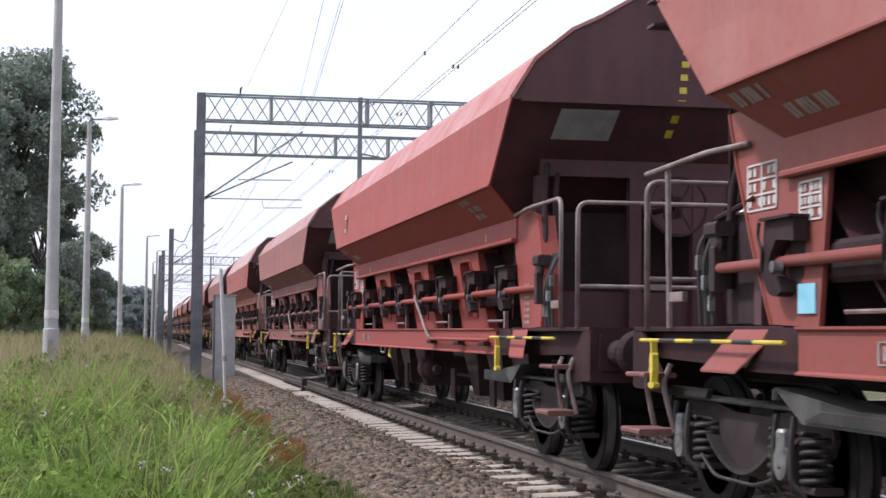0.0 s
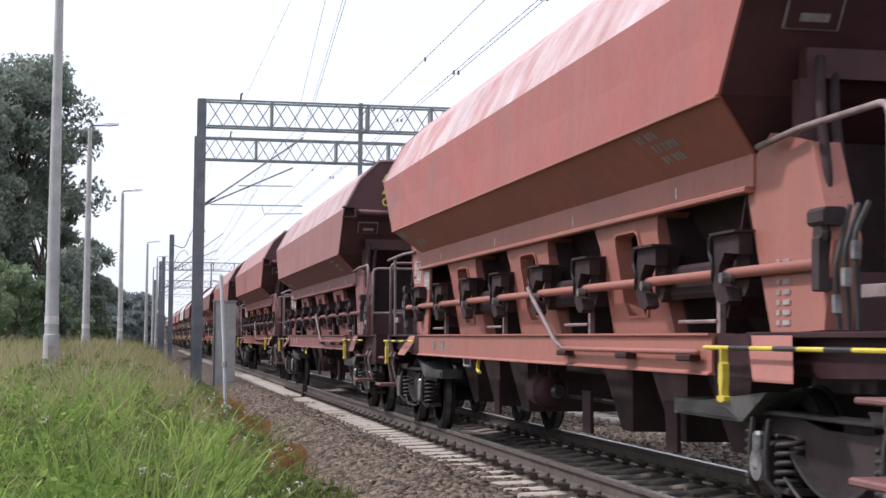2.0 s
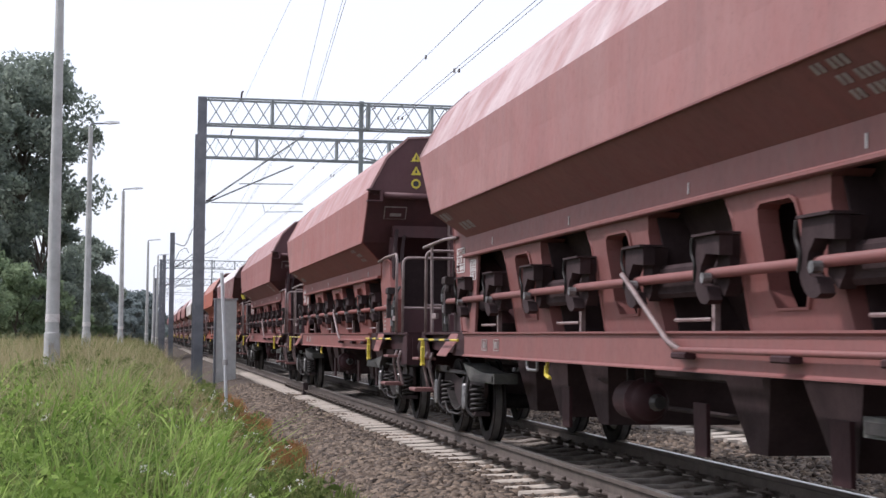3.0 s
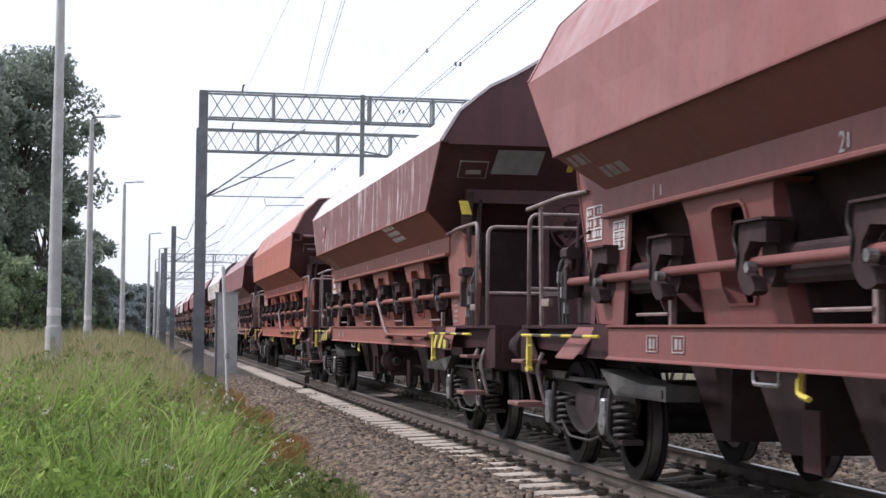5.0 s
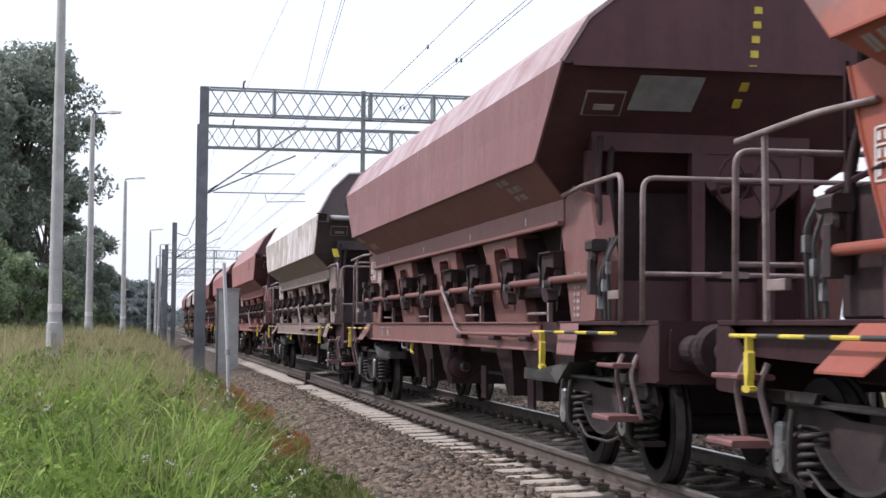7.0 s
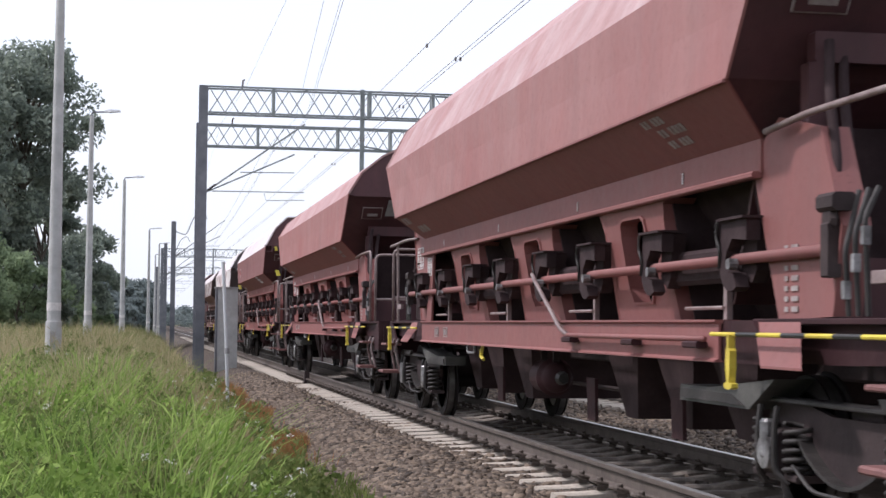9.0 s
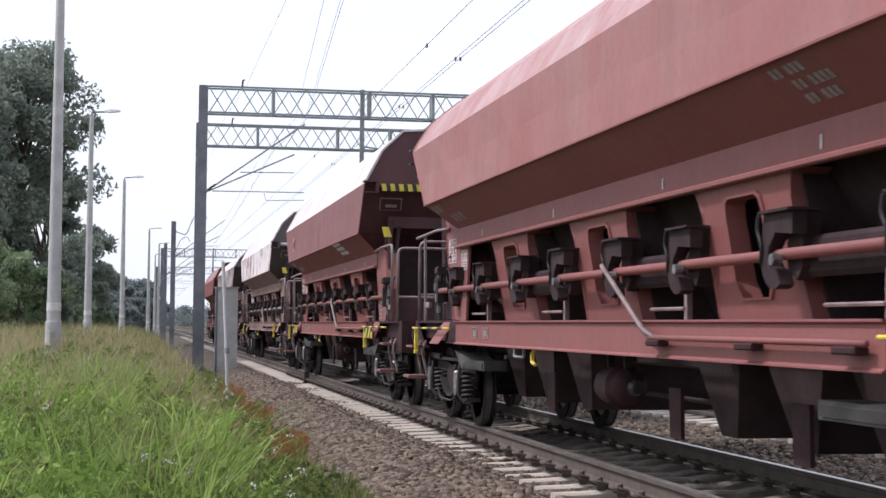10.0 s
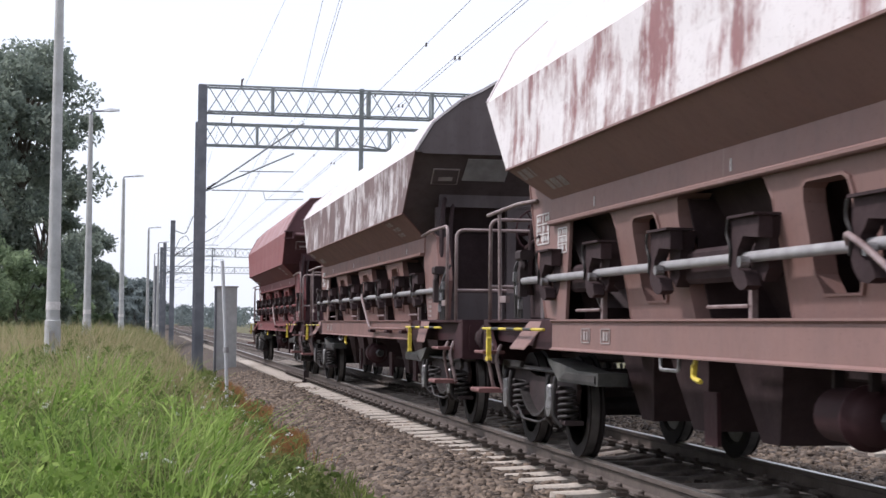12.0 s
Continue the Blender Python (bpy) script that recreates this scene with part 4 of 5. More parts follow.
    if not shift:
        leaning(-1.15, -0.8, 3.03, 3.21, FADEDMARK, "notice_frame", "faded framed notice", 0.012)
        leaning(-1.135, -0.815, 3.04, 3.2, SHADEDEND, "notice_field", "dark notice field", 0.02)
        leaning(-1.06, -0.88, 3.08, 3.12, FADEDMARK, "notice_text", "faded unreadable notice text", 0.027)
    if panel:
        leaning(-0.75 + shift, -0.18 + shift, 3.08, 3.33, GREYPLATE, "data_plate", "plain grey plate", 0.012, 0.03)
    if tag:
        part("yellow_tag", Geo().along_y([(-1.1, 2.58), (-0.98, 2.58), (-1.03, 2.74), (-1.14, 2.74)], *sorted((e * 6.9, e * 6.92))), YELLOW, w, "small yellow tag")


PAINT = wagon_paint("wagon_paint", (0.30, 0.075, 0.06), (0.34, 0.13, 0.115), (0.10, 0.05, 0.045))
# ends face away from the sun; that shade is darkened into their colour
SHADEDEND = wagon_paint("wagon_end_paint", (0.085, 0.036, 0.036), (0.12, 0.06, 0.058), (0.05, 0.03, 0.03), 0.5)


def make_wagon(build):
    w = thing("hopper_wagon", "red-brown bogie hopper wagon with dusty paint on the near track", "wagon", group="train of hopper wagons")
    hopper(w, build)
    discharge(w)
    underframe(w)
    handrails(w, build)
    brake_gear(w)
    for cy in (-7.02, 7.02):
        bogie(w, cy)
        for a in (-0.91, 0.91):
            wheelset(w, cy + a)
    lettering(w, 1)
    return w


# number in the train: paint (base, faded, grime, streak, chalk, patch), striped end rail, grey plate, label
COATS = {
    -3: ((0.36, 0.085, 0.065), (0.38, 0.15, 0.12), (0.16, 0.07, 0.06), 0.25, 0, 0, "salmon-red bogie hopper wagon with faded paint"),
    -2: ((0.40, 0.065, 0.05), (0.37, 0.085, 0.065), (0.14, 0.05, 0.045), 0.2, 0, 0, "bright red bogie hopper wagon with pale scrawls on its side"),
    -1: ((0.30, 0.10, 0.085), (0.34, 0.14, 0.125), (0.13, 0.065, 0.06), 0.35, 0, 0.2, "dusty pinkish red bogie hopper wagon"),
    0: ((0.40, 0.09, 0.065), (0.34, 0.12, 0.10), (0.16, 0.08, 0.07), 0.3, 0, 0.4, "red bogie hopper wagon with brown stained patches"),
    1: ((0.28, 0.10, 0.09), (0.32, 0.15, 0.135), (0.12, 0.07, 0.065), 0.35, 0.1, 0, "dusty pink-brown bogie hopper wagon with pale runs"),
    2: ((0.29, 0.085, 0.07), (0.32, 0.13, 0.115), (0.12, 0.07, 0.06), 0.35, 0, 0.3, "dull red bogie hopper wagon with dirty streaks"),
    3: ((0.26, 0.08, 0.07), (0.29, 0.12, 0.11), (0.11, 0.06, 0.055), 0.35, 0, 0, "dull brown-red bogie hopper wagon"),
    4: ((0.155, 0.05, 0.048), (0.19, 0.075, 0.07), (0.08, 0.04, 0.04), 0.4, 0.42, 0, "dark maroon bogie hopper wagon with whitish runs"),
    5: ((0.42, 0.10, 0.055), (0.40, 0.13, 0.085), (0.17, 0.08, 0.06), 0.3, 0.05, 0.7, "orange-red bogie hopper wagon with grey stained patches"),
    6: ((0.21, 0.078, 0.076), (0.26, 0.125, 0.12), (0.09, 0.055, 0.055), 0.4, 0.2, 0, "dull maroon-grey bogie hopper wagon"),
    7: ((0.40, 0.34, 0.30), (0.5, 0.46, 0.41), (0.2, 0.13, 0.11), 0.4, 0.6, 0, "cream-white lime-crusted bogie hopper wagon"),
    8: ((0.31, 0.11, 0.10), (0.35, 0.17, 0.155), (0.14, 0.08, 0.075), 0.3, 0.06, 0, "dusty pink bogie hopper wagon"),
    9: ((0.32, 0.10, 0.09), (0.35, 0.165, 0.15), (0.15, 0.08, 0.075), 0.3, 0.04, 0, "pinkish red bogie hopper wagon with dusty paint"),
    10: ((0.19, 0.055, 0.052), (0.22, 0.09, 0.085), (0.09, 0.04, 0.04), 0.35, 0.22, 0, "maroon bogie hopper wagon with pale runs and striped end rail"),
    11: ((0.24, 0.07, 0.07), (0.32, 0.2, 0.19), (0.14, 0.09, 0.085), 0.4, 0.8, 0, "lime-white bogie hopper wagon with red showing through"),
    12: ((0.10, 0.06, 0.055), (0.2, 0.13, 0.12), (0.07, 0.045, 0.042), 0.5, 0.55, 0, "grey-brown bogie hopper wagon crusted with white lime"),
    13: ((0.20, 0.045, 0.045), (0.23, 0.075, 0.072), (0.09, 0.035, 0.035), 0.35, 0.05, 0, "dark red bogie hopper wagon, last of the train"),
}
LONG = 19.04
WAGONS = {}


def make_train():
    plate_ends = (-3, -2, -1, 4, 6, 9, 12)
    masters = {}
    for k in sorted(COATS):
        base, faded, grime, streak, chalk, patch, label = COATS[k]
        build = "low" if k in plate_ends else "high"
        w = copy_thing(masters[build], Matrix()) if build in masters else masters.setdefault(build, make_wagon(build))
        tagged(w, label)
        WAGONS[k] = w
        top = wagon_paint("weathered_wagon_paint", base, faded, grime, streak, chalk, patch, 0.2)
        if k in (4, 6, 10):
            frame_coat = {4: (0.27, 0.085, 0.058), 6: (0.21, 0.085, 0.072), 10: (0.24, 0.07, 0.058)}[k]
        else:
            frame_coat = {0: (0.37, 0.135, 0.098), 7: (0.25, 0.19, 0.16), 11: (0.235, 0.135, 0.115), 12: (0.21, 0.11, 0.092)}.get(k) or tuple(c * 0.8 for c in base)
        low = wagon_paint("weathered_wagon_frame_paint", frame_coat, tuple(c * 0.9 for c in frame_coat), grime, streak, chalk * 0.15, patch * 0.5, 0.1)
        lime = k in (7, 11, 12)
        roof = wagon_paint("dusty_wagon_roof_paint", base, faded, grime, streak, max(chalk, 0.1), patch, {4: 1.0, 10: 1.05, 11: 1.1, 12: 1.1, 7: 1.1, 6: 0.7, 1: 0.7, 0: 0.9}.get(k, 0.45))
        # end colours kept far below the side paint to carry the ends' shade
        end = wagon_paint("weathered_shaded_end_paint", (0.066, 0.052, 0.053) if lime else (0.066, 0.022, 0.025), (0.12, 0.098, 0.098) if lime else (0.098, 0.038, 0.043), (0.03, 0.016, 0.018), 0.5, 0, 0, 0.07)
        for ob in w.children_recursive:
            if ob.data and ob.data.materials and ob.data.materials[0] in (PAINT, SHADEDEND):
                kind = ob.name.split(".")[0]
                ob.material_slots[0].link = "OBJECT"
                ob.material_slots[0].material = end if ob.data.materials[0] == SHADEDEND else {"side_wall": top, "roof_flap": roof, "roof_rim": roof}.get(kind, low)
    for k in (11, 12):
        for ob in [c for c in WAGONS[k].children if c.name.split(".")[0] == "discharge_shaft"]:
            ob.material_slots[0].material = GREYPLATE
    for k in (-2, 4, 10):
        company_mark(WAGONS[k])
    large_markings(WAGONS[10], "load_lettering")
    large_markings(WAGONS[4], "number_lettering")
    large_markings(WAGONS[4], "load_lettering")
    for ob in [c for c in WAGONS[4].children if c.name.split(".")[0] == "load_table"]:
        bpy.data.objects.remove(ob)
    rows = [(a - 0.05, a, z - 0.085, z) for z, count, start in ((2.21, 4, 6.66), (2.1, 6, 6.62), (1.98, 8, 6.6), (1.87, 3, 6.5)) for a in (start - 0.065 * c for c in range(count))]
    tagged(bars(WAGONS[4], rows, 1.079, -1, WHITE, "number_panel", "white wagon number in bars on the corner plate"), kind="stuff")
    rows = [(5.35, 5.66, z, z + 0.012) for z in (1.86, 1.95, 2.08)] + [(y, y + 0.014, 1.86, 2.09) for y in (5.35, 5.5, 5.646)]
    tagged(bars(WAGONS[4], rows, 1.079, -1, WHITE, "framed_table", "white framed table"), kind="stuff")
    for k in (10, 11):
        clamp = [c for c in WAGONS[k].children_recursive if c.name.split(".")[0] == "rail_clamp"][0]
        clamp.material_slots[0].link = "OBJECT"
        clamp.material_slots[0].material = YELLOW
        tagged(clamp, "yellow clamp on the railing")
    part("blue_plate", Geo().box(-1.09, -1.076, 5.62, 5.86, 1.33, 1.5), BLUE, WAGONS[-3], "pale blue plate")
    scrawl = [[(-3.55, 2.42), (-3.75, 2.6), (-3.9, 2.36), (-3.6, 2.46)], [(-4.0, 2.58), (-4.05, 2.4), (-4.25, 2.42), (-4.3, 2.58)], [(-4.4, 2.58), (-4.5, 2.38), (-4.62, 2.58)],
              [(-4.72, 2.4), (-4.72, 2.58), (-4.9, 2.53), (-4.74, 2.48), (-4.92, 2.42), (-4.72, 2.4)], [(-5.02, 2.58), (-5.02, 2.4), (-5.02, 2.49), (-5.2, 2.6), (-5.06, 2.5), (-5.24, 2.4)]]
    for stroke in scrawl:
        pts = [(-(1.09 + (z - 2.36) * 1.182 + 0.006), y - 0.2, z + 0.03) for y, z in stroke]
        part("scrawl", Geo().tube(bent(pts, 0.03), 0.012, 5), FADEDMARK, WAGONS[-2], "pale painted scrawl")
    for text, y in (("1", 4.76), ("2", 1.48)):
        c = bpy.data.curves.new("numeral", "FONT")
        c.body, c.size, c.extrude, c.align_x = text, 0.17, 0.002, "CENTER"
        ob = new("numeral", c)
        ob.data.materials.append(WHITE)
        ob.parent = WAGONS[3]
        ob.matrix_basis = Matrix.Translation((-1.096, y, 2.18)) @ Matrix(((0, 0, -1, 0), (-1, 0, 0, 0), (0, 1, 0, 0), (0, 0, 0, 1)))
        tagged(ob, "white painted numeral")
    for k, w in WAGONS.items():
        build = "low" if k in plate_ends else "high"
        end_fittings(w, -1, k not in plate_ends, k == 10, k in plate_ends, k in plate_ends, k in (4, 7, 10, 11), k in (7, 11), build, -0.2 if k < 0 else 0.0)
        end_fittings(w, 1, k in plate_ends, False, False, True, k == 4, False, build)
        if k in (4, 10):
            for e in (-1, 1):
                ring = [(e * a, z) for a, z in ((5.9, 0.985), (7.0, 0.985), (7.0, 1.08), (6.6, 1.15), (5.75, 1.15))]
                plate = part("warning_plate", Geo().along_x(ring, -1.272, -1.262), BLACK, w, "black and yellow striped plate")
                for a in (6.0, 6.36, 6.72):
                    lo = sorted((e * a, e * (a + 0.16)))
                    top = 1.145 if a < 6.5 else 1.09
                    shift = min(0.2, abs(lo[0]) - 5.8, 6.98 - abs(lo[0])) if e > 0 else min(0.2, 6.9 - abs(lo[0]))
                    part("stripe", Geo().along_x([(lo[0], 0.99), (lo[1], 0.99), (lo[1] - shift, top), (lo[0] - shift, top)], -1.278, -1.271), YELLOW, plate)
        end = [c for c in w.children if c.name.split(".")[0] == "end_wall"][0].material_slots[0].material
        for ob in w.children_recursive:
            if ob.type == "MESH" and ob.data.materials[0] == SHADEDEND:
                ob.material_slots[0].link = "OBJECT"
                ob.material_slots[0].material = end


make_train()


# ---------------------------------------------------------------- overhead line
def lattice_beam(parent, x0, x1, y, z0, z1, cell):
    beam = None
    for z in (z0, z1):
        for d in (-0.28, 0.28):
            chord = part("chord", Geo().box(x0, x1, y + d - 0.03, y + d + 0.03, z - 0.03, z + 0.03), GALVDARK, beam or parent)
            beam = beam or chord
    n = int((x1 - x0) / cell)
    for i in range(n):
        a, b = x0 + cell * i, x0 + cell * (i + 1)
        for d, flip in ((-0.28, 0), (0.28, 1)):
            p0, p1 = (z0, z1) if (i + flip) % 2 else (z1, z0)
            part("brace", Geo().tube([(a, y + d, p0), (b, y + d, p1)], 0.018, 5), GALVDARK, beam)
        if i in (4, 10, 14, 20):
            part("upright", Geo().box(a - 0.04, a + 0.04, y - 0.3, y + 0.3, z0, z1), GALVDARK, beam)
    return beam


def mast(parent, x, y, top, foot=-0.6):
    g = Geo()
    for d in (-0.16, 0.16):
        g.box(x - 0.15, x + 0.15, y + d - 0.03, y + d + 0.03, foot, top)
    for i in range(int((top - foot) / 0.9)):
        z = foot + 0.4 + 0.9 * i
        g.box(x - 0.13, x + 0.13, y - 0.16, y + 0.16, z, z + 0.1)
    return part("mast", g, GALV, parent, "grey steel mast of two channels")


def cantilever(parent, x, y, z, reach):
    g = Geo().tube([(x, y, z), (x + reach, y, z + 2.45)], 0.028, 6)
    g.tube([(x, y, z), (x + reach * 0.9, y, z + 1.4)], 0.026, 6)
    g.tube([(x + 0.3, y, z + 0.08), (x + reach * 1.0, y, z + 0.1)], 0.02, 5)
    g.tube([(x + reach * 0.36, y, z + 0.74), (x + reach * 0.9, y, z + 0.77)], 0.018, 5)
    g.tube([(x + reach * 0.6, y, z + 0.05), (x + reach * 0.62, y, z - 0.2), (x + reach, y, z - 0.16)], 0.014, 5)
    arm = part("cantilever", g, GALVDARK, parent, "slanting cantilever arm")
    g = Geo()
    for q in ((0.1, 0.08), (0.1, 0.05)):
        for i in range(4):
            g.turned([(0, 0.03), (0.03, 0.075), (0.05, 0.03)], (x + 0.18 + 0.07 * i, y, z + 0.12 + 0.05 * i), "z", 8)
    part("insulator", g, BROWN, arm, "brown ribbed insulator")
    return arm


def gantry(x, y, top, span, drop=True):
    g = thing("overhead_gantry", "grey lattice steel gantry carrying the overhead line", "gantry", pose(x, y, 0), "overhead gantries")
    mast(g, 0, 0, top)
    mast(g, span, 0, top)
    lattice_beam(g, 0.16, span, 0, top - 0.93, top - 0.05, 0.55)
    if drop:
        cantilever(g, 0.05, 0, 5.58, 3.4)
        part("drop_post", Geo().box(5.35, 5.49, -0.07, 0.07, top - 3.6, top + 0.05), GALVDARK, g)
        part("drop_arm", Geo().tube([(5.42, 0, top - 1.9), (6.1, 0, top - 2.0)], 0.03, 6), GALVDARK, g)
    pin = Geo().tube([(1.3, 0, top), (1.32, 0, top + 0.22), (1.38, 0, top + 0.25)], 0.03, 6)
    part("beam_insulator", pin, BROWN, g)
    return g


gantry(1.78, 55.0, 9.23, 16.0)
gantry(2.03, 66.5, 9.36, 16.0, False)
gantry(1.6, 176.0, 9.2, 16.0)
gantry(1.4, 235.0, 9.2, 16.0, False)


def single_mast(x, y, top):
    m = thing("overhead_mast", "slim dark grey mast with cantilever for the overhead line", "mast", pose(x, y, 0), "overhead masts")
    mast(m, 0, 0, top)
    cantilever(m, 0.05, 0, 5.4, 3.2)
    hook = Geo().tube(bent([(0, 0, top - 0.6), (0.8, 0, top - 0.9), (1.3, 0, top + 0.4), (1.9, 0, top + 0.7), (2.1, 0, top + 0.2)], 0.3), 0.03, 6)
    part("horn", hook, GALVDARK, m)


for x, y, top in ((1.65, 105.0, 7.7), (1.6, 145.0, 8.2), (1.5, 205.0, 7.5)):
    single_mast(x, y, top)


def overhead_wire(name, pts, r=0.011):
    t = thing("overhead_wire", "thin dark overhead line wire", "wire", group="overhead wires")
    part("conductor", Geo().tube(pts, r, 5), WIRE, t)
    return t


def wire_between(a, b, sag, n=12):
    a, b = Vector(a), Vector(b)
    return [a.lerp(b, i / n) - Vector((0, 0, sag * 4 * (i / n) * (1 - i / n))) for i in range(n + 1)]


def clamps(wire, pts, every=6.5):
    for q in pts[1:-1]:
        part("clamp", Geo().box(q[0] - 0.012, q[0] + 0.012, q[1] - 0.04, q[1] + 0.04, q[2] - 0.04, q[2] + 0.02), WIRE, wire)


for x, z in ((5.02, 5.6), (4.94, 5.6), (4.46, 5.8)):
    pts = [(x, y, z) for y in range(-10, 56, 6)] + [(x - 0.3, 105, z), (x, 176, z), (x, 400, z)]
    clamps(overhead_wire("contact", pts, 0.005), pts[:11])
for a, b, r in (((2.0, 0, 8.2), (5.3, 55, 8.2), 0.006), ((1.95, 0, 8.25), (5.24, 55, 8.2), 0.0045), ((1.55, 0, 8.2), (4.9, 55, 8.2), 0.005), ((3.5, 0, 9.2), (3.2, 55, 9.25), 0.004)):
    pts = wire_between(a, b, 0.0) + wire_between((b[0] - 0.4, 65, b[2] - 0.1), (b[0] - 0.6, 176, 7.6), 0.9)
    overhead_wire("messenger", pts, r)


# ---------------------------------------------------------------- lamp posts, marker post, cabinet
def lamp_post(x, y, top, foot):
    p = thing("street_lamp", "grey concrete lamp post with a slim arm lamp and white band", "street lamp", pose(x, y, foot), "lamp posts")
    h = top - foot
    part("pole", Geo().turned([(0, 0.165), (1.15, 0.155), (1.16, 0.135), (h * 0.6, 0.105), (h, 0.075)], (0, 0, 0), "z", 16), CONCRETE, p, smooth=False)
    part("band", Geo().turned([(0, 0.141), (0.16, 0.139)], (0, 0, 1.36), "z", 16), WHITE, p, "white painted band")
    part("arm", Geo().tube(bent([(0, 0, h - 0.05), (0, 0, h + 0.12), (0.75, 0, h + 0.17)], 0.1), 0.03, 6), GALV, p)
    part("lamp_head", Geo().loft([[(0.45, -0.06, h + 0.14), (0.45, 0.06, h + 0.14), (0.45, 0.05, h + 0.2), (0.45, -0.05, h + 0.2)],
                                  [(0.65, -0.14, h + 0.13), (0.65, 0.14, h + 0.13), (0.65, 0.1, h + 0.24), (0.65, -0.1, h + 0.24)],
                                  [(1.0, -0.1, h + 0.17), (1.0, 0.1, h + 0.17), (1.0, 0.07, h + 0.23), (1.0, -0.07, h + 0.23)]]), PALE, p)
    part("hatch", Geo().box(-0.05, 0.05, -0.172, -0.15, 0.6, 0.95), GREYPLATE, p)


for x, y in ((-1.78, 32.6), (-2.03, 58.7), (-1.22, 85.0), (0.15, 131.0), (1.12, 155.0), (0.9, 180.0)):
    lamp_post(x, y, 8.55, ground_height(x, y) - 0.05)

post = thing("marker_post", "thin white painted steel post at the edge of the ballast", "post", pose(1.5, 29.6, -0.6))
part("tube", Geo().tube([(0, 0, 0), (-0.06, 0, 1.5), (-0.14, 0, 2.92)], 0.035, 8), PALE, post)
part("joint", Geo().turned([(0, 0.05), (0.1, 0.05)], (-0.05, 0, 1.25), "z", 8), GREYPLATE, post)

cab = thing("trackside_cabinet", "tall grey concrete cable cabinet beside the track", "cabinet", pose(2.62, 54.0, -0.6))
part("body", Geo().box(-0.3, 0.36, -0.2, 0.2, 0, 2.95, 0.02), CONCRETE, cab)
part("edge_post", Geo().box(-0.37, -0.3, -0.22, 0.22, 0, 2.98, 0.01), GALV, cab)
part("cap", Geo().box(-0.4, 0.4, -0.24, 0.24, 2.95, 3.0, 0.01), GREYPLATE, cab)


# ---------------------------------------------------------------- plants
def leaf_material(name, low, high, scale=0.5):
    def build(nt, bsdf):
        isl = nt.nodes.new("ShaderNodeNewGeometry")
        c = mix(nt, isl.outputs["Random Per Island"], low, high)
        c = mix(nt, times(nt, ramp(nt, noise_of(nt, mapped(nt), scale, 3), 0.38, 0.62), 0.7), c, low)
        nt.links.new(c, bsdf.inputs["Base Color"])
        bsdf.inputs["Roughness"].default_value = 0.75
        bsdf.inputs["Specular IOR Level"].default_value = 0.15
        tr = nt.nodes.new("ShaderNodeBsdfTranslucent")
        nt.links.new(c, tr.inputs["Color"])
        ms = node(nt, "ShaderNodeMixShader", Fac=0.56)
        nt.links.new(bsdf.outputs[0], ms.inputs[1])
        nt.links.new(tr.outputs[0], ms.inputs[2])
        nt.links.new(ms.outputs[0], nt.nodes["Material Output"].inputs["Surface"])
    return material(name, build)


# tree leaves lightened and slightly blued: the air's haze is in the colour
LEAF = leaf_material("haze_lightened_leaves", (0.17, 0.205, 0.175), (0.40, 0.45, 0.36), 0.3)
SHRUB = leaf_material("shrub_leaves", (0.15, 0.20, 0.12), (0.33, 0.41, 0.24), 0.4)
# paler and greyer again, as painted haze for the far trees
FARLEAF = leaf_material("haze_paled_leaves", (0.16, 0.195, 0.195), (0.29, 0.33, 0.32), 0.05)


def raw_mesh(name, verts, loops, sizes, mat):
    """A mesh from arrays of vertices, vertex indices and face sizes."""
    me = bpy.data.meshes.new(name)
    me.vertices.add(len(verts))
    me.vertices.foreach_set("co", np.ascontiguousarray(verts, dtype=np.float32).ravel())
    me.loops.add(len(loops))
    me.loops.foreach_set("vertex_index", np.ascontiguousarray(loops, dtype=np.int32))
    me.polygons.add(len(sizes))
    starts = np.concatenate(([0], np.cumsum(sizes)[:-1]))
    me.polygons.foreach_set("loop_start", starts.astype(np.int32))
    me.polygons.foreach_set("loop_total", np.asarray(sizes, dtype=np.int32))
    me.update(calc_edges=True)
    me.materials.append(mat)
    return me


def leaf_cloud(rng, centres, radii, each, size):
    """Leaves as small folded quads, scattered in shells round clump centres."""
    n = len(centres) * each
    c = np.repeat(np.asarray(centres), each, axis=0)
    r = np.repeat(np.asarray(radii), each)
    d = rng.normal(size=(n, 3))
    d /= np.linalg.norm(d, axis=1)[:, None]
    p = c + d * (r * rng.uniform(0.45, 1.05, n))[:, None] * np.array([1, 1, 0.8])
    u = rng.normal(size=(n, 3))
    u /= np.linalg.norm(u, axis=1)[:, None]
    w = np.cross(u, rng.normal(size=(n, 3)))
    w /= np.linalg.norm(w, axis=1)[:, None]
    s = size * rng.uniform(0.6, 1.4, n)[:, None]
    quad = np.stack([p - u * s, p + w * s * 0.5, p + u * s, p - w * s * 0.5], axis=1).reshape(-1, 3)
    return quad


